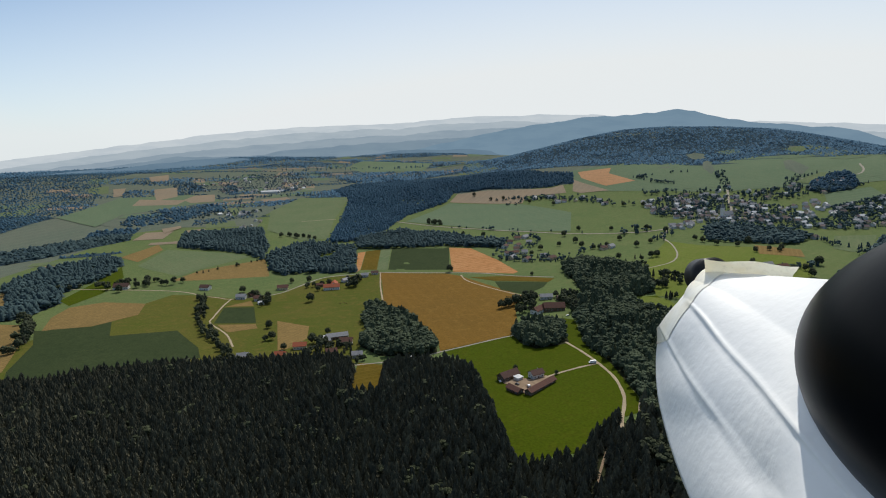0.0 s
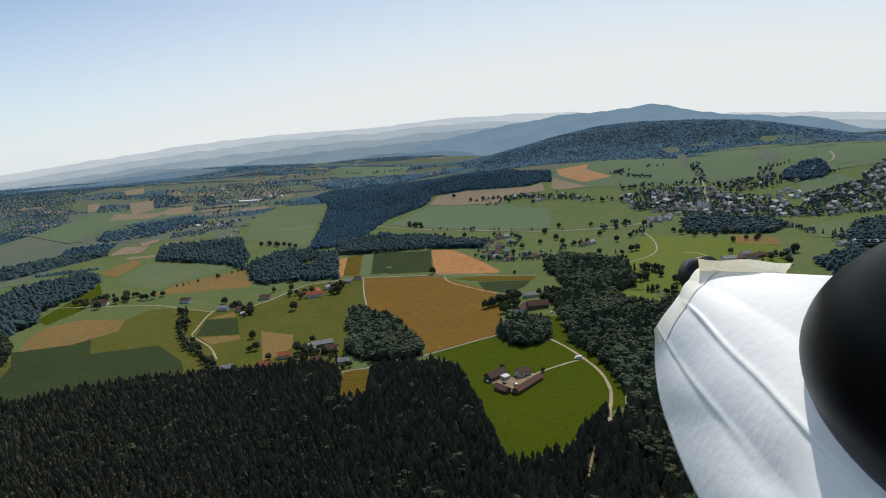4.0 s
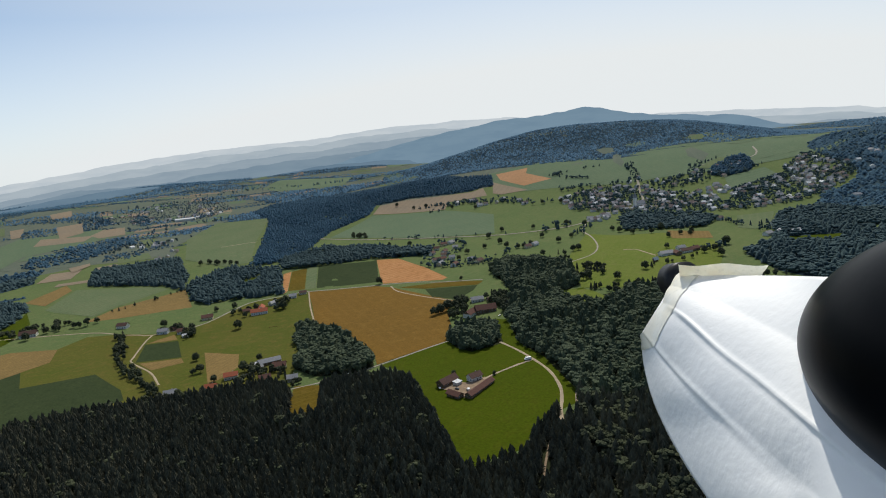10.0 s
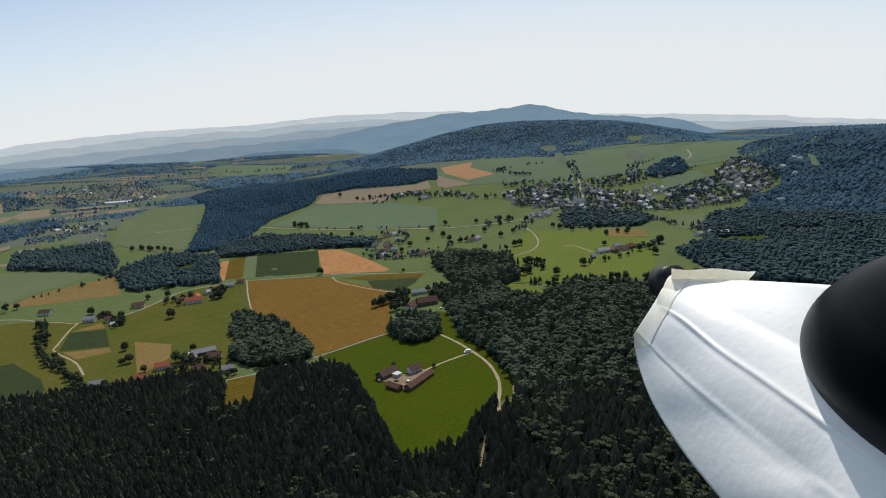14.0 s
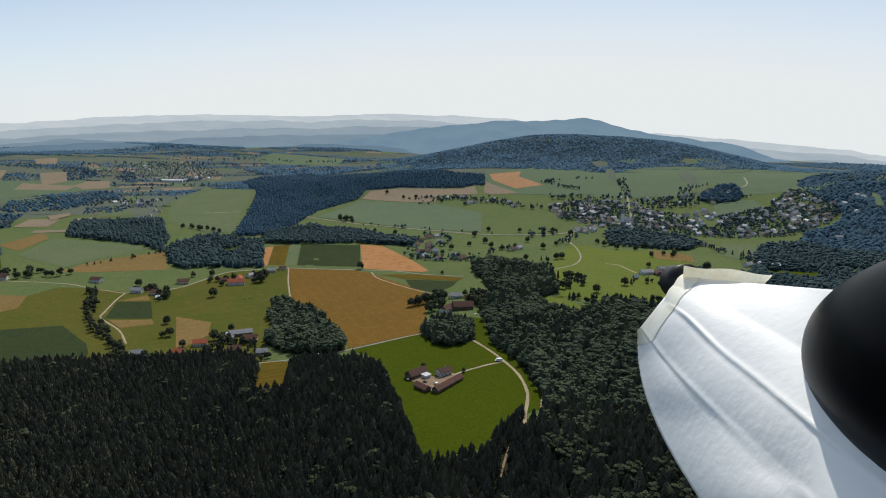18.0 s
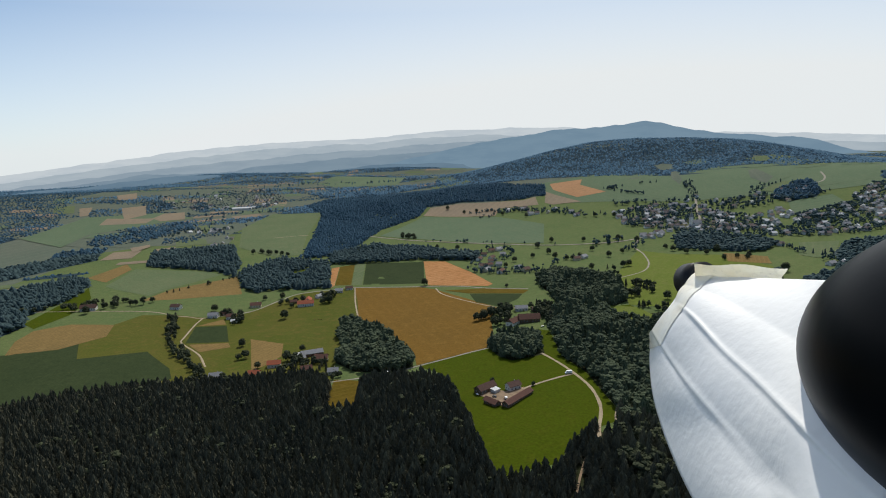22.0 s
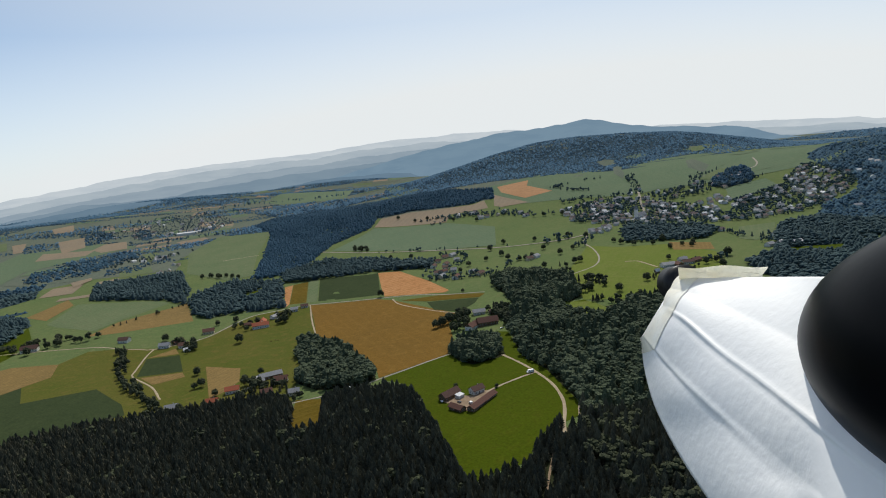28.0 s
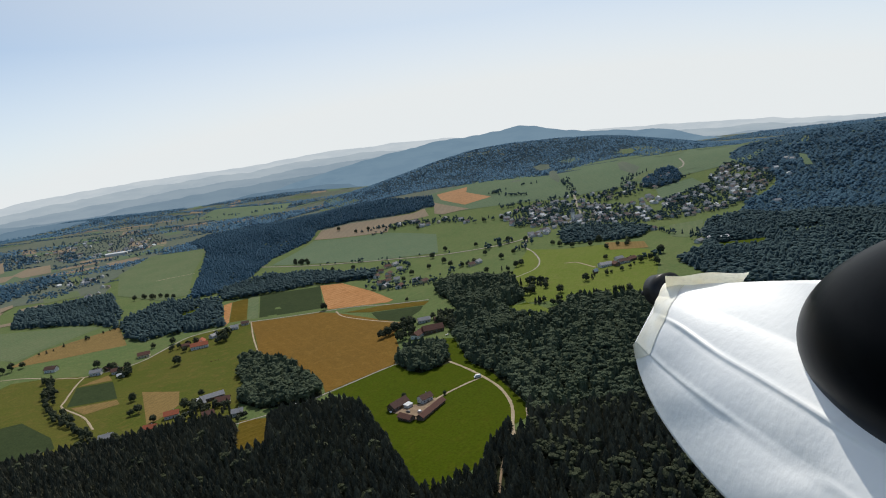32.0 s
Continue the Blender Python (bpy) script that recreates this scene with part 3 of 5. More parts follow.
# Haze is painted into each range, paler the farther it stands.
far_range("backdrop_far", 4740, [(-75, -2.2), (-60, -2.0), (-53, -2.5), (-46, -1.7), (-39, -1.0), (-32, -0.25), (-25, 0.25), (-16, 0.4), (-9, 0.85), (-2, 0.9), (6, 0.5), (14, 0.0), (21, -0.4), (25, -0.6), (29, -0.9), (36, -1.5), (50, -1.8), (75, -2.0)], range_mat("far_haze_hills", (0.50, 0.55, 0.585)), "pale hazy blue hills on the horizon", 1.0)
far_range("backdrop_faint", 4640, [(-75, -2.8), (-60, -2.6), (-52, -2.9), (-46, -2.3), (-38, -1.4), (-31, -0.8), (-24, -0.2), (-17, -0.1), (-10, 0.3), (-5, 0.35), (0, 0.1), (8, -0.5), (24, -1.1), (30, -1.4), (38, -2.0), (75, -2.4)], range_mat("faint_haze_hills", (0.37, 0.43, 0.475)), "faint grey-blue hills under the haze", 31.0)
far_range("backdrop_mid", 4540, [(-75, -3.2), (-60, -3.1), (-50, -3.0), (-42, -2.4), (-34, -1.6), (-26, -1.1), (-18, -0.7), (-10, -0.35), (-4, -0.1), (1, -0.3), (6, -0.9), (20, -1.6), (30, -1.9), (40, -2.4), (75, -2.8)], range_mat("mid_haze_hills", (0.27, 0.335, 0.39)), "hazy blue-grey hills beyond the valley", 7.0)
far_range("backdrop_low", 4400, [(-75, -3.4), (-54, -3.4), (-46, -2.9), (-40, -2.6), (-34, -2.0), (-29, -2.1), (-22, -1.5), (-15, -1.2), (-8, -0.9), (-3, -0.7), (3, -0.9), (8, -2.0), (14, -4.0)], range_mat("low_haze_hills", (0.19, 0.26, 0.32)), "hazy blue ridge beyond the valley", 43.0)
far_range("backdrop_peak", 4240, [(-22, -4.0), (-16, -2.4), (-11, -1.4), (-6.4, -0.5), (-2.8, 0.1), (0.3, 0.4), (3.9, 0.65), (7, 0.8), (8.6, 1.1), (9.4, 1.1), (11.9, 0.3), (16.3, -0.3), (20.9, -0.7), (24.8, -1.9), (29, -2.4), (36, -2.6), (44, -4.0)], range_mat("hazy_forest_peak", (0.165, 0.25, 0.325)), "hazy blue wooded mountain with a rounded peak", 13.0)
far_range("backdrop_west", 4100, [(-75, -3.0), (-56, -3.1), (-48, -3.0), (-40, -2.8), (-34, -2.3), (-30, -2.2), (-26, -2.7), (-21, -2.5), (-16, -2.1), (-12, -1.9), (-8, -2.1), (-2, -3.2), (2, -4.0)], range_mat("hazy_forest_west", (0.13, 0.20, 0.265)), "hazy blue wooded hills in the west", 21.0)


# ---- trees ----
def conifer_shape(rng, tiers, sides):
    """A spruce one metre high: tapered trunk and drooping, jagged whorls of branches."""
    v, f = [], []

    def ring(z, r, n):
        return [(r * math.cos(2 * math.pi * i / n), r * math.sin(2 * math.pi * i / n), z) for i in range(n)]
    v += ring(0, 0.018, 4) + [(0, 0, 0.9)]
    f += [(i, (i + 1) % 4, 4) for i in range(4)]
    for t in range(tiers):
        u = t / tiers
        top, low = min(1.0, 0.16 + 0.84 * (u + 1.7 / tiers)), 0.12 + 0.80 * u
        r = 0.20 * (1 - u) ** 0.8 + 0.03
        o = len(v)
        lean = (rng.uniform(-0.01, 0.01), rng.uniform(-0.01, 0.01))
        v.append((lean[0], lean[1], top))
        a0 = rng.uniform(0, 6.28)
        for i in range(sides):
            a = a0 + 2 * math.pi * i / sides
            q = r * (rng.uniform(0.9, 1.25) if i % 2 == 0 else rng.uniform(0.45, 0.7))
            v.append((q * math.cos(a), q * math.sin(a), low + rng.uniform(-0.02, 0.02) + (0.0 if i % 2 == 0 else 0.03)))
        f += [(o, o + 1 + i, o + 1 + (i + 1) % sides) for i in range(sides)]
    return np.array(v), np.array(f)


ICO = [(0, 0, 1)] + [(0.894 * math.cos(radians(72 * i)), 0.894 * math.sin(radians(72 * i)), 0.447) for i in range(5)] + [(0.894 * math.cos(radians(72 * i + 36)), 0.894 * math.sin(radians(72 * i + 36)), -0.447) for i in range(5)] + [(0, 0, -1)]
ICO_F = [(0, 1 + i, 1 + (i + 1) % 5) for i in range(5)] + [(1 + i, 6 + i, 1 + (i + 1) % 5) for i in range(5)] + [(1 + (i + 1) % 5, 6 + i, 6 + (i + 1) % 5) for i in range(5)] + [(6 + i, 11, 6 + (i + 1) % 5) for i in range(5)]


def broadleaf_shape(rng, clumps, wide=0.34, leaves=0):
    """A broadleaf tree one metre high: trunk, limbs and a crown of many uneven clumps, with loose sprays of leaves."""
    v, f = [], []
    for a, b, r in (((0, 0, 0), (0.0, 0.0, 0.5), 0.03), ((0, 0, 0.3), (0.16, 0.05, 0.6), 0.015), ((0, 0, 0.32), (-0.12, 0.12, 0.62), 0.015), ((0, 0, 0.28), (-0.05, -0.17, 0.58), 0.015)):
        o = len(v)
        for i in range(3):
            c, s = math.cos(2.09 * i), math.sin(2.09 * i)
            v += [(a[0] + r * c, a[1] + r * s, a[2]), (b[0] + r * 0.5 * c, b[1] + r * 0.5 * s, b[2])]
        f += [(o + 2 * i, o + 2 * ((i + 1) % 3), o + 2 * i + 1) for i in range(3)] + [(o + 2 * ((i + 1) % 3), o + 2 * ((i + 1) % 3) + 1, o + 2 * i + 1) for i in range(3)]
    for k in range(clumps):
        th, ph = rng.uniform(0, 6.283), math.acos(rng.uniform(-0.75, 1))
        d = rng.uniform(0.35, 1.0)
        c = (wide * d * math.sin(ph) * math.cos(th), wide * d * math.sin(ph) * math.sin(th), 0.54 + 0.36 * d * math.cos(ph))
        r = wide * rng.uniform(0.40, 0.62) * (1.0 if clumps < 20 else 0.72)
        o = len(v)
        for p in ICO:
            j = r * rng.uniform(0.8, 1.18)
            v.append((c[0] + j * p[0], c[1] + j * p[1], c[2] + 1.05 * j * p[2]))
        f += [tuple(o + i for i in t) for t in ICO_F]
    for k in range(leaves):
        th, ph = rng.uniform(0, 6.283), math.acos(rng.uniform(-0.8, 1))
        d = rng.uniform(1.0, 1.32)
        c = Vector((wide * d * math.sin(ph) * math.cos(th), wide * d * math.sin(ph) * math.sin(th), 0.54 + 0.37 * d * math.cos(ph)))
        o = len(v)
        for _ in range(3):
            v.append(tuple(c + Vector((rng.uniform(-1, 1), rng.uniform(-1, 1), rng.uniform(-1, 1))) * 0.045))
        f.append((o, o + 1, o + 2))
    return np.array(v), np.array(f)


_r = random.Random(5)
CONIFERS = [conifer_shape(_r, 7, 12) for _ in range(6)]
CONIFERS_MID = [conifer_shape(_r, 4, 8) for _ in range(5)]
CONIFERS_FAR = [conifer_shape(_r, 2, 6) for _ in range(4)]
BROAD = [broadleaf_shape(_r, 15, 0.30, 80) for _ in range(7)]
BROAD_MID = [broadleaf_shape(_r, 6, 0.34) for _ in range(4)]
BROAD_FAR = [broadleaf_shape(_r, 3, 0.36) for _ in range(4)]


def scatter(poly, spacing, rng, keep=1.0, edge=0.0):
    """Uneven points in a polygon, off the open ground, roads and houses."""
    a = np.array(poly, float)
    lo, hi = a.min(0), a.max(0)
    X, Y = np.meshgrid(np.arange(lo[0], hi[0], spacing), np.arange(lo[1], hi[1], spacing))
    X = X.ravel() + rng.uniform(-0.48, 0.48, X.size) * spacing
    Y = Y.ravel() + rng.uniform(-0.48, 0.48, Y.size) * spacing
    ok = inside(X, Y, poly) & (rng.uniform(0, 1, X.size) < keep)
    for c in CLEAR:
        ok &= ~inside(X, Y, c)
    for line, w in ROADS:
        near = ok & (X > line[:, 0].min() - 9) & (X < line[:, 0].max() + 9) & (Y > line[:, 1].min() - 9) & (Y < line[:, 1].max() + 9)
        for i in np.where(near)[0]:
            if np.min(np.hypot(line[:, 0] - X[i], line[:, 1] - Y[i])) < w / 2 + 2.6:
                ok[i] = False
    for x, y, r in HOUSE_SPOTS:
        ok &= np.hypot(X - x, Y - y) > r
    return X[ok], Y[ok]


def plant(name, X, Y, shapes, h_lo, h_hi, mat, rng, label, category="forest", wide=1.0):
    """Many trees as one mesh, each with its own size, turn and tone."""
    if len(X) == 0:
        return None
    pick = rng.integers(0, len(shapes), len(X))
    H = rng.uniform(h_lo, h_hi, len(X)) * (1 + 0.18 * np.sin(X * 0.031) * np.cos(Y * 0.027))
    A = rng.uniform(0, 6.283, len(X))
    S = rng.uniform(0.85, 1.2, len(X)) * wide
    T = rng.uniform(0, 1, len(X)) ** 1.4
    Z = height(X, Y) - 0.3
    V, F, tone, o = [], [], [], 0
    for k, (v, f) in enumerate(shapes):
        i = np.where(pick == k)[0]
        if not len(i):
            continue
        c, s = np.cos(A[i])[:, None], np.sin(A[i])[:, None]
        w = (H[i] * S[i])[:, None]
        x = (v[None, :, 0] * c - v[None, :, 1] * s) * w + X[i][:, None]
        y = (v[None, :, 0] * s + v[None, :, 1] * c) * w + Y[i][:, None]
        z = v[None, :, 2] * H[i][:, None] + Z[i][:, None]
        V.append(np.stack([x, y, z], -1).reshape(-1, 3))
        F.append((f[None] + (o + np.arange(len(i)) * len(v))[:, None, None]).reshape(-1, 3))
        tone.append(np.repeat(T[i], len(v)))
        o += len(i) * len(v)
    return tagged(new(name, mesh_from(name, np.concatenate(V), np.concatenate(F), mat, wide > 1.3, np.concatenate(tone))), label, category, kind="stuff")


NPR = np.random.default_rng(11)
WOODS = []


def wood(name, poly, spacing, conifers, near, label, h=(15, 22), floor=True, blue=0):
    """A wood: its dark floor and its trees; conifers is the share of spruce. near: 2 close, 1 mid, 0 far. blue: 1 to 3
    more haze painted in, 4 soft green.
    """
    WOODS.append((name, poly, spacing, conifers, near, label, h, floor, blue))


def raise_woods():
    for name, poly, spacing, conifers, near, label, h, floor, blue in WOODS:
        X, Y = scatter(poly, spacing, NPR)
        h = [v * (0.50, 0.70, 1.0)[near] for v in h]
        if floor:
            drape(name + "_floor", poly, HAZE_FLOOR if 0 < blue < 4 else FLOOR, 0.12 if near else 0.6, "dark needle-strewn floor of the wood", "forest floor", 40, False)
        patch = np.array([noise.noise((x * 0.012, y * 0.012, 3.0)) for x, y in zip(X, Y)]) if len(X) else np.zeros(0)
        con = NPR.uniform(0, 1, len(X)) < np.clip(conifers * (0.6, 0.7, 1.0)[near] - patch * 0.6 * (conifers < 0.97), 0, 1)
        cs, bs = ((CONIFERS_FAR, BROAD_FAR), (CONIFERS_MID, BROAD_MID), (CONIFERS, BROAD))[near]
        plant(name + "_spruces", X[con], Y[con], cs, *h, (SPRUCE, SPRUCE_HAZE1, SPRUCE_HAZE2, SPRUCE_HAZE3, BEECH_N)[blue], NPR, label, "forest", (4.2, 2.2, 1.22)[near])
        plant(name + "_broadleaves", X[~con], Y[~con], bs, h[0] * 0.75, h[1] * 0.85, (BEECH, BEECH_HAZE1, SPRUCE_HAZE2, SPRUCE_HAZE3, BEECH_N)[blue], NPR, label.replace("spruce", "broadleaf"), "forest", (2.2, 1.7, 1.12)[near])


HOUSE_SPOTS = []
wood("near_forest", [(-900, -520), (-760, -250), (-640, -120), (-574, -74), (-543, -51), (-504, -30), (-470, 10), (-413, 30), (-354, 40), (-297, 56), (-249, 66), (-212, 68), (-192, 50), (-176, 30), (-145, 46), (-120, 54), (-97, 58), (-72, 50), (-50, 22), (-24, -63), (-3, -134), (8, -152), (26, -138), (48, -129), (62, -88), (80, -66), (90, -80), (100, -160), (110, -420), (80, -520)], 4.9, 0.97, 2, "dense dark spruce forest with paler broadleaf crowns", (11, 17))
wood("east_forest", [(102, -28), (95, -66), (92, -90), (102, -160), (112, -420), (520, -420), (545, -60), (102, -60)], 5.8, 0.72, 2, "dense spruce wood east of the farm", (12, 18))
wood("east_grove", [(50, 205), (53, 118), (71, 74), (87, 30), (102, -28), (102, -60), (545, -60), (560, 60), (420, 200), (318, 225), (213, 282), (190, 240), (140, 250), (122, 300), (139, 312), (197, 385), (204, 463), (123, 517), (60, 560), (30, 500), (34, 453), (48, 400), (60, 320), (50, 250)], 6.6, 0.30, 2, "mixed spruce and leafy wood behind the farm", (12, 18), True, 4)
wood("rear_forest", [(-700, -524), (-700, -860), (600, -860), (560, -426), (116, -426), (106, -400), (84, -470), (76, -524)], 7.5, 0.8, 1, "dense dark spruce forest under the flight path", (11, 17))
wood("clump_wood", [(-210, 166), (-238, 228), (-252, 288), (-235, 305), (-190, 246), (-143, 184), (-114, 127), (-104, 90), (-122, 78), (-168, 82), (-204, 118)], 6.0, 0.25, 2, "rounded spruce copse at the wheat's corner", (13, 19), True, 4)
wood("shelter_wood", [(-22, 120), (-26, 165), (-8, 200), (30, 182), (42, 132), (34, 104), (-6, 92)], 5.5, 0.45, 2, "small spruce copse behind the farmstead", (12, 17), True, 4)
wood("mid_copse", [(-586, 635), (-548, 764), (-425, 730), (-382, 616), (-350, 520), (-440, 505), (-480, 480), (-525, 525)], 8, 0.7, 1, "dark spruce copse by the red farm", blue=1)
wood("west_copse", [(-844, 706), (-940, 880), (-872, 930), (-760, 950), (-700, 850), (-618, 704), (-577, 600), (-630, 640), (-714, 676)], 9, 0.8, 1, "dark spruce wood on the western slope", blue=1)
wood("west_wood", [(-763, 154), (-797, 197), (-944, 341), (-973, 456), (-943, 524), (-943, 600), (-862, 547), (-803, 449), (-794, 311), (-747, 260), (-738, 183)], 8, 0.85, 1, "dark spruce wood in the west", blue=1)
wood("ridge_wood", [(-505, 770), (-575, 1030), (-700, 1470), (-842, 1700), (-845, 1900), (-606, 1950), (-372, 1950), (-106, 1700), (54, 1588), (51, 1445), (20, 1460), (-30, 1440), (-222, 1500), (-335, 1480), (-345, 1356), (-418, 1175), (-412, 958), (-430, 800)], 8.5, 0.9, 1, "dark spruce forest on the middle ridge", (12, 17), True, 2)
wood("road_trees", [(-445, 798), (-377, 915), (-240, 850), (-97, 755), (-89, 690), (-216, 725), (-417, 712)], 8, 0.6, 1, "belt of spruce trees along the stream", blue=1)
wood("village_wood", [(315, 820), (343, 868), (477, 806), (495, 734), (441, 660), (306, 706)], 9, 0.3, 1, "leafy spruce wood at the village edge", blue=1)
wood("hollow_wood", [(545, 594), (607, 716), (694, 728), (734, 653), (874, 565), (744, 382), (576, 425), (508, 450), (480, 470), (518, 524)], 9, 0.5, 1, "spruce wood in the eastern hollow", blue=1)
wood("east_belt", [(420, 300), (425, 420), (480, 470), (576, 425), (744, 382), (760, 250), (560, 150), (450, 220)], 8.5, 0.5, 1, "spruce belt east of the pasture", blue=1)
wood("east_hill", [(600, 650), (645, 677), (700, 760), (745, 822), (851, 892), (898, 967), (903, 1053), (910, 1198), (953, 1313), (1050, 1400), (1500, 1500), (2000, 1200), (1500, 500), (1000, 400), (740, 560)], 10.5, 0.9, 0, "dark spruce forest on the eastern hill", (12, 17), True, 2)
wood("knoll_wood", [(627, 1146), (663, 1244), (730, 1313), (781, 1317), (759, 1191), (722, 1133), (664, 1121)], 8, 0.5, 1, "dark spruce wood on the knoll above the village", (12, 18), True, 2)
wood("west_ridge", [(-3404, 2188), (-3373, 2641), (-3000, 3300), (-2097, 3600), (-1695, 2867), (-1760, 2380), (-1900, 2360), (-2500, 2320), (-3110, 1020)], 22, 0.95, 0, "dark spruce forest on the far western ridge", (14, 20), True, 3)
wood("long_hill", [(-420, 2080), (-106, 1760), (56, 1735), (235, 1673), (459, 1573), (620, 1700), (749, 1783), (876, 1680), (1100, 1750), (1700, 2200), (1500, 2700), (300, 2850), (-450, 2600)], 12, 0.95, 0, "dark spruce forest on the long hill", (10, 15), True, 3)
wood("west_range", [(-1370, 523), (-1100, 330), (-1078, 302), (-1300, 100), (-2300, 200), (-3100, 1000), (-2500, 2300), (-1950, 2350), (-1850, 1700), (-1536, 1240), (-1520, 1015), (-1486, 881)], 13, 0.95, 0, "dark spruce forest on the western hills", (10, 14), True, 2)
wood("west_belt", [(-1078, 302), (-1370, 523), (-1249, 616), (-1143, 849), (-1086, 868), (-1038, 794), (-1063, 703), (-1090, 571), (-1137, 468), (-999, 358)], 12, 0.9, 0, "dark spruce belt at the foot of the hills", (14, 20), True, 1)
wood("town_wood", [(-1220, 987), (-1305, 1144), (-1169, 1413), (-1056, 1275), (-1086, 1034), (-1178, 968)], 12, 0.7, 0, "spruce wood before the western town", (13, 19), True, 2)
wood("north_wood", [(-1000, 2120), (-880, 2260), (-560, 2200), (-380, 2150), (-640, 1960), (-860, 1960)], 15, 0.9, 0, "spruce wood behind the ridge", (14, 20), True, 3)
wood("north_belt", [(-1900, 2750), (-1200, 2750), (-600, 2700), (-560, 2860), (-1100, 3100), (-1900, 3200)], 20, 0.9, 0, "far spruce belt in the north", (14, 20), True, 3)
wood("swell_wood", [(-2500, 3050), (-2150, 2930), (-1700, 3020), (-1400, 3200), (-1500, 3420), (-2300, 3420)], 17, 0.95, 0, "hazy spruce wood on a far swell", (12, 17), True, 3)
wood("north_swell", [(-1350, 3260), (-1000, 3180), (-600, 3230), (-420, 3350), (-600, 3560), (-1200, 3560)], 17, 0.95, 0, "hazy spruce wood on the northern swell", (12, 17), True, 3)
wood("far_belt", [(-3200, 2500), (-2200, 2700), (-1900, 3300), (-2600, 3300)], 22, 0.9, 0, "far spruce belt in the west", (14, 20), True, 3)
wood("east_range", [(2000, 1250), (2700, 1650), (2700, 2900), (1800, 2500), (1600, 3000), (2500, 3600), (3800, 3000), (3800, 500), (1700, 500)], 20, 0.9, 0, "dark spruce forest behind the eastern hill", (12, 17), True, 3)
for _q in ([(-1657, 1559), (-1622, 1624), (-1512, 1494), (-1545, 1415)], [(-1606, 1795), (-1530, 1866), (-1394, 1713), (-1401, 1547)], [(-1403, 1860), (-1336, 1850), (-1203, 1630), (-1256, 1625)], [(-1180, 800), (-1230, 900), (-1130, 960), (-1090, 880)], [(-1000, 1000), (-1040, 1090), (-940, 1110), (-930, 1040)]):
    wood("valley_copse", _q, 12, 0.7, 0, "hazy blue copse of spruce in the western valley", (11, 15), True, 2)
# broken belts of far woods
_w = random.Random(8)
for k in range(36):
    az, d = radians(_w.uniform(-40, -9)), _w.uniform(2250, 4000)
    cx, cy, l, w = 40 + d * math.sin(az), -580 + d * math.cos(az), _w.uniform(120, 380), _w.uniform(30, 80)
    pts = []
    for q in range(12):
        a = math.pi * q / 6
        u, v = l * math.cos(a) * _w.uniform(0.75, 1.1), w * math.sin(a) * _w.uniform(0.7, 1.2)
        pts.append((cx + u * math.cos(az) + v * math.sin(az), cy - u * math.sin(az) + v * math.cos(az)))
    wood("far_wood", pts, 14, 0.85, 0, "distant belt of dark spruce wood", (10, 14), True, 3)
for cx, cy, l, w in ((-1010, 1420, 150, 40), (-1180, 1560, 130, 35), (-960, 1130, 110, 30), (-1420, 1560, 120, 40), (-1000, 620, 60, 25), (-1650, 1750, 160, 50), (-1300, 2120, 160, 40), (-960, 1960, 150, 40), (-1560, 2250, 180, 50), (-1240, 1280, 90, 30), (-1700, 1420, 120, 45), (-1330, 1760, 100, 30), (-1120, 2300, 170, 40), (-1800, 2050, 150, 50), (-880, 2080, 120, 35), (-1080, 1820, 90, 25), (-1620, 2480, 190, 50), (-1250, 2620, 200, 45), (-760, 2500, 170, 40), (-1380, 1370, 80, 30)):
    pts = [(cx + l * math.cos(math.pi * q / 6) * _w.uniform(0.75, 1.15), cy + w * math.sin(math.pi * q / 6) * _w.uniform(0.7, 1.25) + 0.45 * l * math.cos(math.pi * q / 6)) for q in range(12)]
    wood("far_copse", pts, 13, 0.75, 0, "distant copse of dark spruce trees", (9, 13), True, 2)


# ---- parts and houses ----
def part(name, bm, mat, parent=None, label="", at=None):
    me = bpy.data.meshes.new(name)
    bmesh.ops.recalc_face_normals(bm, faces=bm.faces[:])
    bm.to_mesh(me)
    bm.free()
    me.materials.append(mat)
    ob = new(name, me)
    if at is not None:
        ob.matrix_basis = at
    if parent is not None:
        ob.parent = parent
    if label:
        ob["label"] = label
    return ob


def box(sx, sy, sz, x=0.0, y=0.0, z=0.0, bevel=0.0):
    """A box on z, centred in x and y."""
    bm = bmesh.new()
    bmesh.ops.create_cube(bm, size=1, matrix=Matrix.Translation((x, y, z + sz / 2)) @ Matrix.Diagonal((sx, sy, sz, 1)))
    if bevel:
        bmesh.ops.bevel(bm, geom=bm.edges[:], offset=bevel, segments=1, affect="EDGES")
    return bm


def prism(outline, depth, x0):
    """Outline in y, z pulled along x."""
    bm = bmesh.new()
    a = [bm.verts.new((x0, y, z)) for y, z in outline]
    b = [bm.verts.new((x0 + depth, y, z)) for y, z in outline]
    bm.faces.new(a)
    bm.faces.new(b[::-1])
    for i in range(len(a)):
        j = (i + 1) % len(a)
        bm.faces.new((a[i], b[i], b[j], a[j]))
    return bm


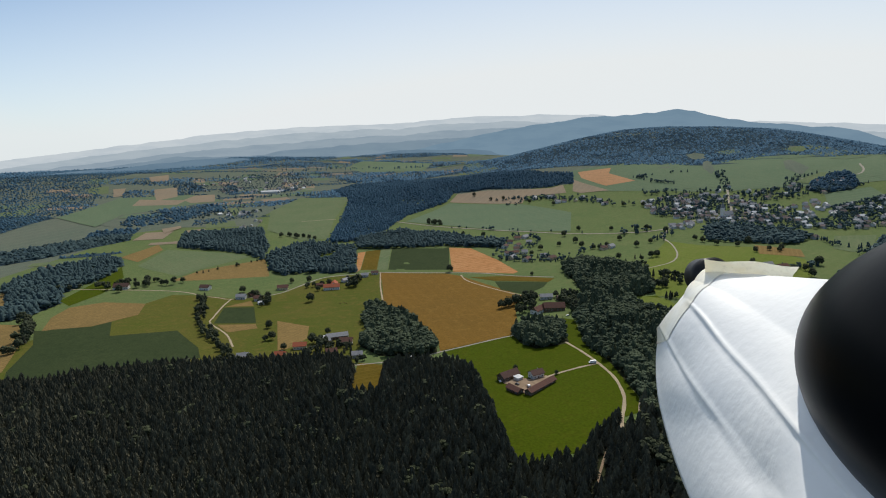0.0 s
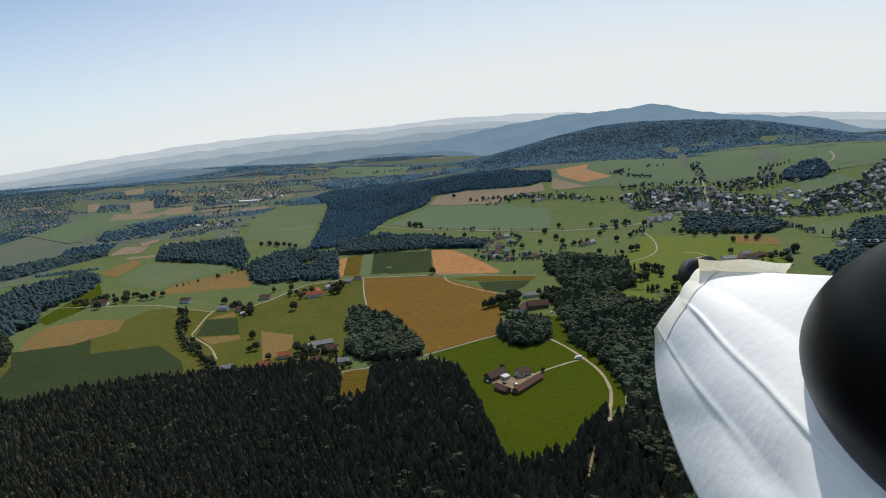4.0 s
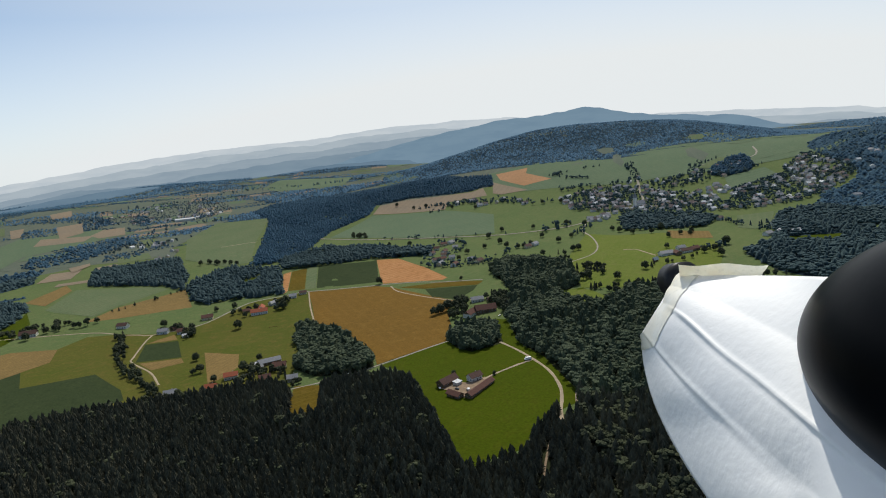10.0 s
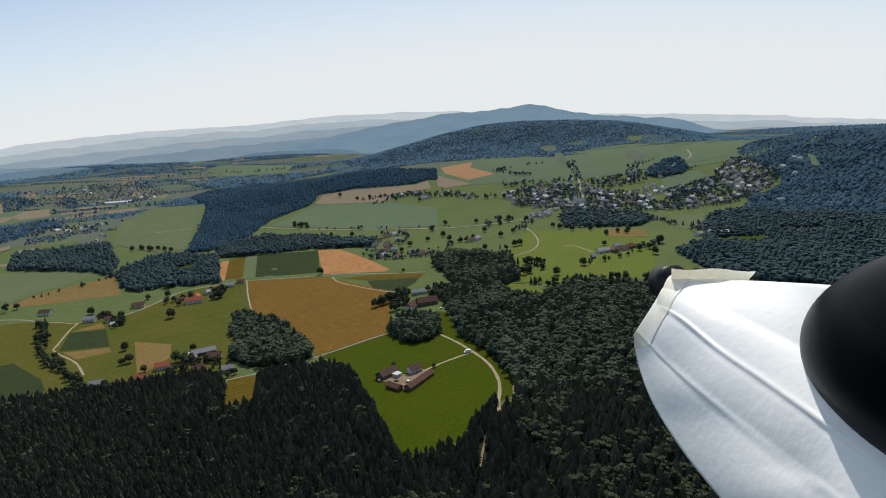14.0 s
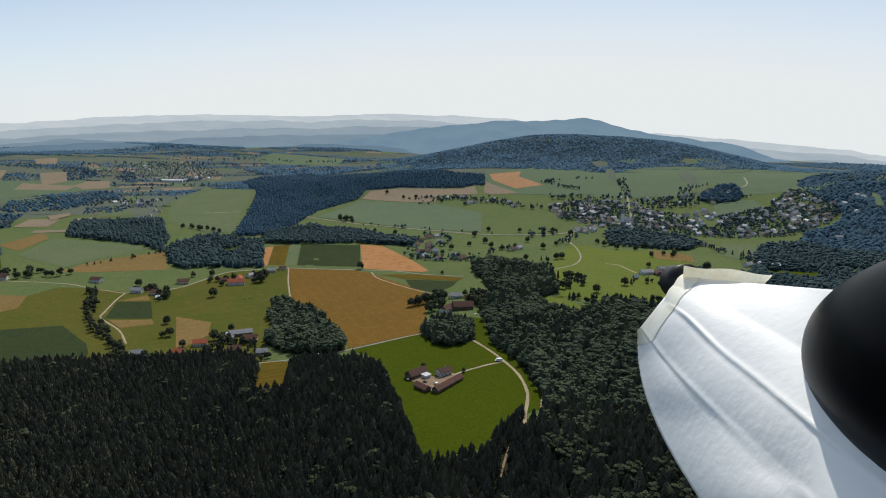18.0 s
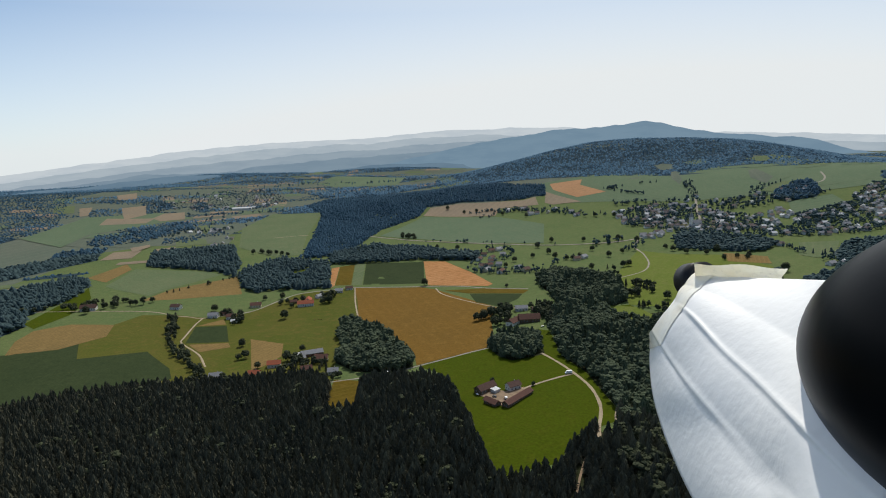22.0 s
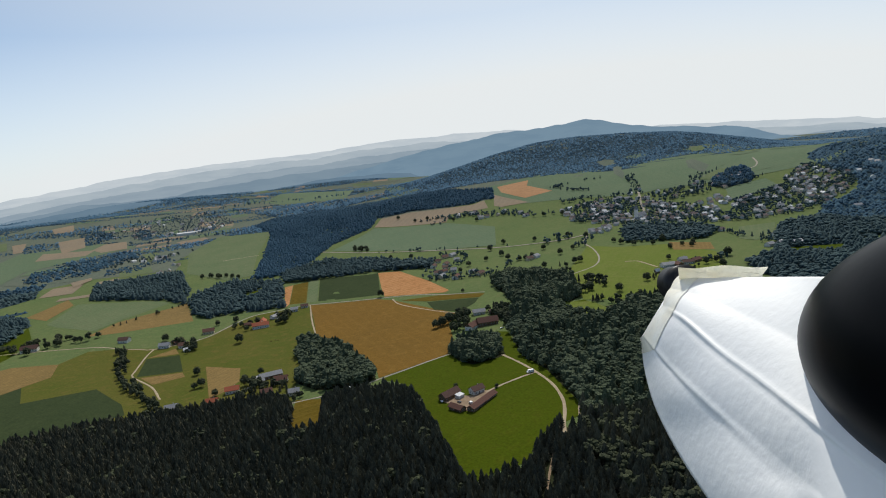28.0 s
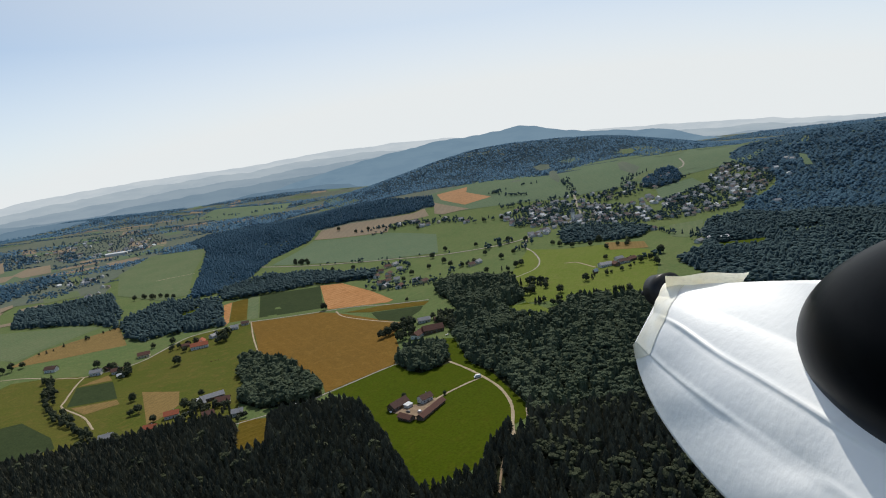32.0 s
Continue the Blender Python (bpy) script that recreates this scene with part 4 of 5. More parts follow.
def gabled(name, length, width, eaves, ridge, wall, roof, label, detail=2, chimney=True, gable=None, group=""):
    """A house or barn with a gabled roof: walls, roof, chimney and, close to, windows, doors and gable boards."""
    ob = new(name)
    w = width / 2
    part("wall", prism([(-w, -1.5), (w, -1.5), (w, eaves), (0, ridge), (-w, eaves)], length, -length / 2), wall, ob)
    over, th, slope = (0.9, 0.35, (ridge - eaves) / w)
    e = w + over
    ze = eaves - over * slope
    part("roof", prism([(-e, ze), (0, ridge + 0.02), (e, ze), (e, ze + th), (0, ridge + th + 0.1), (-e, ze + th)], length + 2 * over, -length / 2 - over), roof, ob)
    if chimney:
        part("chimney", box(0.8, 0.8, 2.0, length * 0.18, 0.6, ridge - 0.9), SLATE, ob)
    if detail >= 2:
        n = max(2, int(length / 3.6))
        for side in (-1, 1):
            for i in range(n):
                x = -length / 2 + (i + 0.5) * length / n
                for z in ([1.0, 3.6] if eaves > 4.6 else [1.0]):
                    if i == n // 2 and z == 1.0 and side < 0:
                        d = part("door", box(1.3, 0.14, 2.2, x, side * (w + 0.02), 0.0), WOOD_TRIM, ob)
                        part("door_handle", box(0.12, 0.1, 0.12, x + 0.4, side * (w + 0.12), 1.0), TIN, d)
                        continue
                    f = part("window", box(1.35, 0.12, 1.5, x, side * (w + 0.02), z), TIN, ob)
                    part("pane", box(1.05, 0.06, 1.2, x, side * (w + 0.10), z + 0.15), GLASS, f)
        for side in (-1, 1):
            if gable:
                part("gable_board", prism([(-w + 0.1, eaves), (w - 0.1, eaves), (0, ridge - 0.25)], 0.14, side * (length / 2 + 0.03) - 0.07), gable, ob)
            for y in (-w * 0.45, w * 0.45):
                f = part("window", box(0.12, 1.2, 1.4, side * (length / 2 + 0.02), y, 1.1), TIN, ob)
                part("pane", box(0.06, 0.95, 1.1, side * (length / 2 + 0.10), y, 1.25), GLASS, f)
    return tagged(ob, label, "house" if chimney else "barn", group)


def stand(ob, x, y, turn, r=11):
    ob.matrix_basis = pose(x, y, hz(x, y) + 0.3, 0, 0, turn)
    HOUSE_SPOTS.append((x, y, r))
    return ob


# farmstead
stand(gabled("barn", 21, 9.5, 3.8, 7.4, TIMBER, TILE_BROWN, "brown-tiled timber barn on the farmstead", 2, False, TIMBER), -18, 17, 50, 0)
ob = new("lean_to")
part("wall", box(7, 5.5, 2.8), PLASTER, ob)
part("roof", prism([(-3.2, 2.8), (3.2, 3.4), (3.2, 3.6), (-3.2, 3.0)], 8, -4), TIN, ob)
tagged(stand(ob, -8, 13, 50, 0), "low shed with pale sheet-metal roof", "shed")
stand(gabled("farmhouse", 13, 8.5, 4.4, 7.2, PLASTER, TILE_BROWN, "white farmhouse with brown tiled roof", 2, True), 8.5, 20.5, 40, 0)
stand(gabled("long_barn", 40, 7.2, 3.0, 5.2, TIMBER, TILE_OLD, "long low barn with old red tiles", 2, False, TIMBER), 14, -6, 58, 0)
stand(gabled("stable", 15, 7.5, 2.9, 5.2, TIMBER, TILE_OLD, "short stable with red tiled roof", 2, False, TIMBER), -9, -15, -42, 0)
# big farm behind the copse
stand(gabled("farm_hall", 27, 13, 5.0, 10.0, TIMBER, TILE_OLD, "large farm hall with red tiled roof", 2, False, TIMBER), 20, 250, 14, 22)
stand(gabled("farm_wing", 20, 11, 4.5, 8.5, PLASTER, TILE_OLD, "red-roofed farm wing with white walls", 2, True, TIMBER), 0, 240, 60, 16)
stand(gabled("garden_house", 17, 9, 4.0, 7.0, PLASTER, SLATE, "grey-roofed house behind the big farm", 2, True), 8, 306, 12, 14)
stand(gabled("cart_shed", 14, 9, 3.5, 6.0, TIMBER, TILE_BROWN, "brown cart shed behind the big farm", 2, False), 30, 300, 20, 14)
# hamlet at the forest edge
stand(gabled("red_house", 15, 10, 4.5, 7.6, PLASTER, TILE_RED, "white house with bright red roof", 2, True), -278, 112, 18, 14)
stand(gabled("red_cottage", 12, 9, 3.8, 6.6, CREAM, TILE_RED, "cream cottage with red roof at the forest edge", 2, True), -288, 80, 10, 13)
stand(gabled("grey_barn", 26, 10, 4.0, 7.0, TIMBER, SLATE, "long weathered barn with grey roof", 2, False, TIMBER), -246, 152, 30, 14)
stand(gabled("brown_house", 15, 11, 4.8, 8.2, PLASTER, TILE_OLD, "house with dull red tiled roof", 2, True), -225, 128, 12, 14)
stand(gabled("garden_cottage", 12, 9, 3.8, 6.6, CREAM, TILE_OLD, "cottage with old red tiles", 2, True), -230, 92, 25, 13)
stand(gabled("white_shed", 9, 6, 3.0, 4.4, PLASTER, TIN, "pale shed with sheet-metal roof", 1, False), -262, 150, 30, 9)
stand(gabled("wood_shed", 10, 6, 2.8, 4.4, TIMBER, SLATE, "dark wooden shed beside the barn", 1, False), -254, 136, 30, 9)
stand(gabled("edge_house", 13, 9, 4.2, 7.0, PLASTER, SLATE, "grey-roofed house between garden trees", 2, True), -331, 72, 20, 13)
stand(gabled("lane_house", 11, 9, 4.0, 6.8, PLASTER, SLATE, "small grey-roofed house at the copse", 2, True), -194, 80, 15, 10)
# red farm on the valley road
stand(gabled("red_farmhouse", 26, 12, 5.0, 9.0, PLASTER, TILE_RED, "long farmhouse with bright red roof", 2, True, TIMBER), -353, 408, 18, 16)
stand(gabled("red_wing", 18, 10, 4.5, 8.0, PLASTER, TILE_RED, "red-roofed wing of the valley farm", 2, False), -357, 430, 105, 13)
stand(gabled("white_barn", 15, 9, 4.0, 6.5, PLASTER, SLATE, "white barn with grey roof", 2, False), -346, 458, 60, 12)
stand(gabled("red_shed", 11, 7, 3.2, 5.6, TIMBER, TILE_OLD, "red-tiled shed by the lane", 2, False), -381, 424, 25, 10)
stand(gabled("lane_cottage", 17, 11, 4.4, 7.8, CREAM, TILE_OLD, "cottage with dark red roof by the lane", 2, True), -437, 398, 20, 13)
stand(gabled("cluster_house", 15, 10, 4.5, 7.6, PLASTER, SLATE, "grey-roofed house in a cluster of farms", 2, True), -478, 333, 10, 12)
stand(gabled("cluster_barn", 16, 9, 4.2, 7.2, TIMBER, TILE_OLD, "old barn with red roof in the cluster", 2, False), -467, 352, 60, 11)
stand(gabled("cluster_farm", 14, 10, 4.5, 7.6, PLASTER, TILE_OLD, "red-roofed farmhouse under garden trees", 2, True), -446, 330, 20, 12)
stand(gabled("cluster_shed", 9, 7, 3.0, 5.0, PLASTER, TIN, "pale shed under the trees", 1, False), -431, 310, 20, 8)
stand(gabled("west_farmhouse", 16, 11, 4.6, 8.0, PLASTER, TILE_BROWN, "brown-roofed farmhouse on the western lane", 2, True), -566, 372, 0, 12)
stand(gabled("upland_farm", 24, 13, 5.0, 9.5, PLASTER, TILE_BROWN, "big brown-roofed farm among trees", 2, True, TIMBER), -712, 352, 20, 15)
stand(gabled("junction_house", 12, 9, 4.2, 7.0, PLASTER, SLATE, "white house at the lane junction", 2, True), -321, 489, 15, 10)
stand(gabled("junction_barn", 12, 8, 3.6, 6.2, PLASTER, TILE_BROWN, "small white barn at the lane junction", 2, False), -308, 507, 15, 9)
stand(gabled("orchard_house", 14, 10, 4.5, 7.6, CREAM, TILE_RED, "red-roofed house beside dry grain", 2, True), -640, 5, 20, 13)
# farm on the pasture
for n, (x, y, l, wd, rf, tn) in enumerate(((315, 458, 22, 12, SLATE, 15), (331, 452, 14, 9, TILE_OLD, 100), (348, 462, 18, 10, TILE_BROWN, 10), (364, 472, 16, 10, TILE_OLD, 30), (347, 486, 14, 9, SLATE, 20), (288, 420, 8, 4, TIN, 30))):
    stand(gabled("pasture_farm", l, wd, 4.2, 7.2, (PLASTER, TIMBER)[n % 2], rf, "farm building on the pasture before the village", 2, n % 2 == 0, None, "buildings of the pasture farm"), x, y, tn, 11)
# hamlet by the stubble field
for n, (x, y) in enumerate(((-82, 734), (-70, 772), (-54, 784), (-63, 695), (-42, 726), (-75, 620), (-63, 625), (-64, 584), (-62, 661), (-6, 587), (9, 566), (-36, 563), (-44, 627), (104, 644), (118, 660), (-88, 690))):
    rf = (TILE_BROWN, TILE_OLD, SLATE, TILE_BROWN, SLATE)[n % 5]
    stand(gabled("hamlet_house", 11 + n % 4 * 2, 9 + n % 3, 4.4, 7.6, (PLASTER, CREAM, PLASTER)[n % 3], rf, "village house with tiled roof in the hamlet", 2, True, None, "houses of the hamlet"), x, y, 23 * n % 90, 11)
for x, y, tn, rf in ((550, 527, 20, TIN), (506, 530, 35, SLATE), (789, 777, 10, SLATE), (-1106, 1700, 15, TIN)):
    big = x < -1000
    stand(gabled("field_hall", 70 if big else 16, 34 if big else 10, 7 if big else 4, 9.5 if big else 7, PLASTER, rf, "pale hall with sheet-metal roof", 1, False), x, y, tn, 40 if big else 12)

# villages: built from a few house kinds
KINDS = []
for n, (l, wd, ev, rd, wl, rf) in enumerate(((10.5, 8.5, 4.2, 7.2, PLASTER, DULL_TILE), (12, 9, 4.4, 7.6, GREY_WALL, DULL_TILE), (9.5, 8, 4.0, 6.6, CREAM, SLATE), (14, 9.5, 5.0, 8.4, PLASTER, SLATE), (11, 9, 4.4, 7.4, CREAM, DULL_TILE), (10, 8, 4.2, 7.0, GREY_WALL, SLATE), (10, 8.5, 4.2, 7.0, PLASTER, SLATE), (11.5, 9, 4.6, 7.4, PLASTER, TIN))):
    KINDS.append(gabled("village_house", l, wd, ev, rd, wl, rf, "white village house with a gabled roof", 1, True, None, "houses of the village"))
_used = set()


def settle(poly, spacing, keep, seed):
    rng = np.random.default_rng(seed)
    X, Y = scatter(poly, spacing, rng, keep)
    for x, y in zip(X, Y):
        if noise.noise((x * 0.017, y * 0.017, seed)) < -0.28:      # gardens and gaps between the rows of houses
            continue
        k = int(rng.integers(0, len(KINDS)))
        m = pose(x, y, hz(x, y) + 0.4, 0, 0, float(rng.choice([15, 25, 105, 60])) + float(rng.uniform(-8, 8)))
        if k in _used:
            copy_thing(KINDS[k], m)
        else:
            KINDS[k].matrix_basis = m
            _used.add(k)
        HOUSE_SPOTS.append((x, y, 7))
    return X, Y


settle([(224, 1109), (375, 1188), (420, 1099), (534, 1000), (559, 901), (591, 796), (492, 820), (345, 890), (237, 972)], 18, 0.75, 3)
settle([(600, 935), (639, 1063), (767, 1064), (800, 1110), (880, 1200), (900, 1120), (890, 965), (806, 871), (700, 800), (593, 790)], 19, 0.74, 4)
settle([(534, 1005), (600, 1060), (640, 1060), (605, 930), (570, 880), (545, 920)], 20, 0.6, 15)
settle([(430, 1090), (410, 1060), (421, 1230), (470, 1240), (480, 1130)], 24, 0.55, 16)
settle([(-1010, 1160), (-1060, 1230), (-960, 1270), (-900, 1240), (-940, 1180)], 26, 0.6, 17)
settle([(880, 960), (900, 1060), (985, 1090), (1010, 1040), (950, 950)], 30, 0.5, 12)
settle([(525, 520), (500, 560), (560, 640), (590, 600), (560, 540)], 26, 0.5, 14)
settle([(-121, 1240), (-60, 1310), (10, 1300), (130, 1170), (150, 1090), (60, 1150), (-60, 1250)], 24, 0.55, 5)
settle([(440, 1190), (520, 1170), (600, 1260), (760, 1240), (720, 1140), (560, 1080), (430, 1110)], 30, 0.4, 6)
settle([(470, 700), (520, 740), (560, 640), (500, 560), (460, 600)], 22, 0.4, 7)
settle([(-855, 934), (-873, 1126), (-810, 1059), (-800, 930)], 24, 0.6, 8)
settle([(-1494, 1700), (-1450, 2100), (-1180, 2148), (-1000, 1900), (-1042, 1678), (-1275, 1649)], 46, 0.55, 9)
settle([(240, 840), (300, 905), (330, 890), (280, 830)], 16, 0.7, 10)
# church
ob = new("church")
part("nave", prism([(-6, -1), (6, -1), (6, 9), (0, 15), (-6, 9)], 24, -12), PLASTER, ob)
part("roof", prism([(-6.6, 8.6), (0, 15.1), (6.6, 8.6), (6.6, 9.0), (0, 15.6), (-6.6, 9.0)], 24.6, -12.3), SLATE, ob)
part("tower", box(6.5, 6.5, 24, -14.5, 0, -1), PLASTER, ob)
bm = bmesh.new()
bmesh.ops.create_cone(bm, segments=8, radius1=4.6, radius2=0.05, depth=14, matrix=Matrix.Translation((-14.5, 0, 30)))
part("spire", bm, SLATE, ob)
tagged(stand(ob, 388, 930, 30, 16), "white village church with dark pointed spire", "church")


# ---- vehicles and yard things ----
def vehicle(name, length, width, tall, paint, label, category, box_body):
    """A car, van or lorry: body, cabin glass, lamps and four wheels."""
    ob = new(name)
    half = length / 2
    if box_body:
        out = [(-half, 0.5), (half, 0.5), (half, 1.1), (half - 0.7, 1.35), (half - 1.5, tall), (-half, tall)]
    else:
        out = [(-half, 0.45), (half, 0.45), (half, 0.85), (half - 1.1, 1.0), (half - 1.8, tall), (-half + 0.8, tall), (-half, 1.0)]
    bm = prism(out, width, -width / 2)
    bmesh.ops.bevel(bm, geom=bm.edges[:], offset=0.08, segments=1, affect="EDGES")
    part("body", bm, paint, ob)
    part("windscreen", box(width * 0.86, 0.05, 0.55, 0, half - (1.1 if box_body else 1.45), 1.25 if box_body else 0.98), GLASS, ob)
    for s in (-1, 1):
        part("side_window", box(0.04, 1.0, 0.5, s * (width / 2 + 0.01), half - 2.3, tall - 0.75), GLASS, ob)
        part("headlight", box(0.35, 0.05, 0.2, s * width * 0.35, half + 0.01, 0.7), TIN, ob)
        for y in (-half + 0.9, half - 0.9):
            bm = bmesh.new()
            bmesh.ops.create_cone(bm, cap_ends=True, segments=14, radius1=0.36, radius2=0.36, depth=0.24, matrix=Matrix.Translation((s * (width / 2 - 0.1), y, 0.36)) @ Matrix.Rotation(radians(90), 4, "Y"))
            w = part("wheel", bm, RUBBER, ob)
            bm = bmesh.new()
            bmesh.ops.create_cone(bm, cap_ends=True, segments=10, radius1=0.2, radius2=0.2, depth=0.27, matrix=Matrix.Translation((s * (width / 2 - 0.1), y, 0.36)) @ Matrix.Rotation(radians(90), 4, "Y"))
            part("rim", bm, TIN, w)
    return tagged(ob, label, category)


def park(ob, x, y, turn, lift=0.65):
    ob.matrix_basis = pose(x, y, hz(x, y) + lift, 0, 0, turn)


park(vehicle("van", 7.2, 2.6, 3.0, CAR_WHITE, "white delivery van parked at the track's fork", "van", True), 63, 57, 105, 0.55)
park(vehicle("van", 6.6, 2.4, 2.8, CAR_WHITE, "white van on the lane by the copse", "van", True), -131, 71, 100)
park(vehicle("trailer", 4.5, 2.3, 2.2, CAR_WHITE, "white covered trailer in the farmyard", "trailer", True), 3, -5, 30)
park(vehicle("car", 4.4, 1.8, 1.5, CAR_DARK, "dark car parked in the farmyard", "car", False), -8, 0, 60)
park(vehicle("car", 4.4, 1.8, 1.5, CAR_WHITE, "pale car behind the timber barn", "car", False), -25, 6, 20)
park(vehicle("car", 4.3, 1.8, 1.5, CAR_WHITE, "pale car at the red farm", "car", False), -338, 447, 40, 0.3)
park(vehicle("car", 4.3, 1.8, 1.5, CAR_WHITE, "pale car by the big farm", "car", False), 38, 222, 120, 0.3)
park(vehicle("car", 4.3, 1.8, 1.5, CAR_DARK, "dark car by the red house", "car", False), -262, 118, 10, 0.3)
for x, y in ((-296, 324), (-301, 326), (-306, 322)):
    bm = bmesh.new()
    bmesh.ops.create_cone(bm, cap_ends=True, segments=16, radius1=0.7, radius2=0.7, depth=1.2, matrix=Matrix.Rotation(radians(90), 4, "X"))
    bmesh.ops.bevel(bm, geom=[e for e in bm.edges if e.calc_face_angle(0) > 1], offset=0.08, segments=1, affect="EDGES")
    bale = part("hay_bale", bm, WOOD_TRIM)
    bale.matrix_basis = pose(x, y, hz(x, y) + 0.7, 0, 0, 40)
    tagged(bale, "dark wrapped hay bale on the meadow", "bale", "hay bales")


# ---- single trees, hedges ----
def tree(x, y, h, kind=0, label="single leafy tree standing on the meadow", group=""):
    rng = random.Random(int(x * 7 + y * 13))
    ob = new("broadleaf_tree" if kind == 0 else "spruce_tree")
    if kind == 0:
        v, f = broadleaf_shape(rng, 46, 0.36, 420)
        cut = 24
    else:
        v, f = conifer_shape(rng, 9, 16)
        cut = 5
    trunk = f[(f < cut).all(1)]
    crown = f[~(f < cut).all(1)] - cut
    s = Matrix.Diagonal((h, h, h, 1))
    for nm, vv, ff, mt in (("trunk", v[:cut], trunk, BARK), ("crown", v[cut:], crown, BEECH if kind == 0 else SPRUCE)):
        c = new(nm, mesh_from(nm, vv * h, ff, mt, False, np.full(len(vv), rng.random())))
        c.parent = ob
    ob.matrix_basis = pose(x, y, hz(x, y) - 0.1, 0, 0, rng.uniform(0, 360))
    return tagged(ob, label, "tree", group)


for x, y, h in ((-359, 333, 15), (-373, 397, 10), (-412, 451, 12), (-317, 424, 17), (-361, 196, 12), (-331, 145, 12), (-338, 140, 9), (-297, 107, 9), (-270, 132, 14), (-266, 172, 9), (-424, 318, 14), (-494, 367, 13), (-440, 440, 10), (-168, 505, 14), (-42, 272, 15), (-32, 279, 16), (-22, 283, 14), (-12, 309, 13), (-9, 262, 14), (-51, 264, 13), (-24, 236, 14), (29, 792, 14), (64, 674, 13), (125, 557, 12), (191, 571, 13), (52, 722, 13), (97, 647, 11), (-15, 655, 12), (-30, 610, 10), (369, 685, 14), (292, 700, 13), (181, 565, 13), (212, 335, 14), (385, 612, 10), (398, 600, 10), (372, 448, 13), (422, 491, 16), (331, 510, 10), (240, 812, 13), (203, 831, 14), (-304, 1000, 15), (-326, 1040, 13), (-290, 1010, 13), (-260, 1425, 14), (-197, 1345, 12), (262, 380, 14), (-655, 848, 13), (-640, 860, 12), (-607, 836, 13), (-572, 825, 12), (-20, 451, 7), (-460, 350, 12), (-438, 345, 12), (-700, 330, 14), (-690, 362, 13), (-720, 375, 14), (-730, 340, 13), (-676, 372, 12), (-13, 38, 6), (28, 27, 5), (-635, 857, 10), (-616, 847, 12), (-594, 843, 11), (-552, 811, 11), (-319, 1011, 12), (-301, 1009, 15), (-280, 978, 12), (86, 652, 10), (111, 663, 12), (166, 664, 13), (283, 728, 11), (310, 668, 12), (360, 600, 11), (343, 655, 10), (222, 1072, 13), (176, 1095, 12), (-3, 1177, 12), (-73, 1243, 12), (-158, 1340, 13), (386, 415, 14), (391, 455, 12), (406, 616, 12), (196, 700, 11), (140, 735, 12), (20, 690, 11), (-150, 820, 12), (-200, 842, 11), (60, 850, 12), (130, 840, 11)):
    tree(x, y, h * 0.98)


def belt(name, pts, half, spacing, h, label, conifers=0.2, near=2, keep=0.85):
    """A loose hedge or row of trees along a line."""
    line = smooth_line(pts, spacing)
    X = np.array([p.x for p in line for _ in range(2)]) + NPR.uniform(-half, half, 2 * len(line))
    Y = np.array([p.y for p in line for _ in range(2)]) + NPR.uniform(-half, half, 2 * len(line))
    k = NPR.uniform(0, 1, len(X)) < keep * 0.6
    con = NPR.uniform(0, 1, len(X)) < conifers
    plant(name, X[k & ~con], Y[k & ~con], (BROAD_FAR, BROAD_MID, BROAD)[near], *h, (BEECH_HAZE3, BEECH_HAZE1, BEECH)[near], NPR, label, "hedge")
    plant(name + "_conifers", X[k & con], Y[k & con], (CONIFERS_FAR, CONIFERS_MID, CONIFERS)[near], *h, (SPRUCE_HAZE3, SPRUCE_HAZE1, SPRUCE)[near], NPR, label, "hedge")


belt("track_hedge", [(-540, 320), (-526, 300), (-490, 236), (-461, 190), (-430, 160), (-396, 122), (-360, 84), (-345, 60)], 6, 6, (8, 14), "hedge of dark bushes and trees along the track")
belt("grain_hedge", [(-620, 48), (-660, 105), (-700, 150), (-740, 178)], 9, 6, (9, 15), "bushy hedge between the grain fields")
belt("upland_hedge", [(-790, 330), (-740, 372), (-690, 390), (-640, 400)], 16, 6, (9, 15), "trees round the upland farm")
belt("upland_row", [(-640, 470), (-600, 540), (-570, 600)], 5, 9, (5, 9), "row of small bushes on the field edge")
belt("hamlet_garden", [(-345, 70), (-320, 62), (-302, 66), (-262, 86), (-245, 100), (-262, 132), (-212, 110), (-208, 84)], 8, 4, (6, 11), "garden trees round the forest hamlet", 0.3)
belt("hamlet_trees", [(-95, 680), (-86, 640), (-70, 600), (-40, 580), (0, 575), (20, 590)], 14, 7, (7, 12), "garden trees round the roadside hamlet", 0.2, 1)
belt("hamlet_back", [(-95, 740), (-70, 800), (-40, 790), (-30, 720), (-50, 660)], 10, 7, (7, 12), "trees behind the roadside hamlet", 0.2, 1)
belt("big_farm_garden", [(-48, 262), (-30, 282), (-14, 300), (-14, 250), (-20, 232)], 8, 5, (9, 15), "leafy trees round the big farm")
belt("big_farm_back", [(40, 330), (50, 300), (46, 270), (52, 240), (24, 330)], 8, 5, (9, 15), "trees behind the big farm", 0.4)
belt("lane_edge", [(-200, 78), (-185, 66), (-205, 62)], 5, 5, (6, 9), "bushes by the lane")
belt("cluster_garden", [(-490, 345), (-460, 342), (-440, 318), (-425, 305)], 8, 6, (7, 11), "garden trees round the farm cluster")
belt("red_farm_garden", [(-330, 440), (-322, 420), (-332, 470), (-400, 412)], 7, 6, (7, 12), "garden trees beside the red farm")
belt("pasture_hedge", [(205, 292), (240, 285), (300, 278), (350, 262), (420, 280)], 7, 6, (8, 14), "row of trees along the lower pasture", 0.4)
belt("pasture_grove", [(125, 440), (150, 425), (190, 410), (205, 395)], 13, 6, (9, 15), "grove of trees at the road's bend", 0.4)
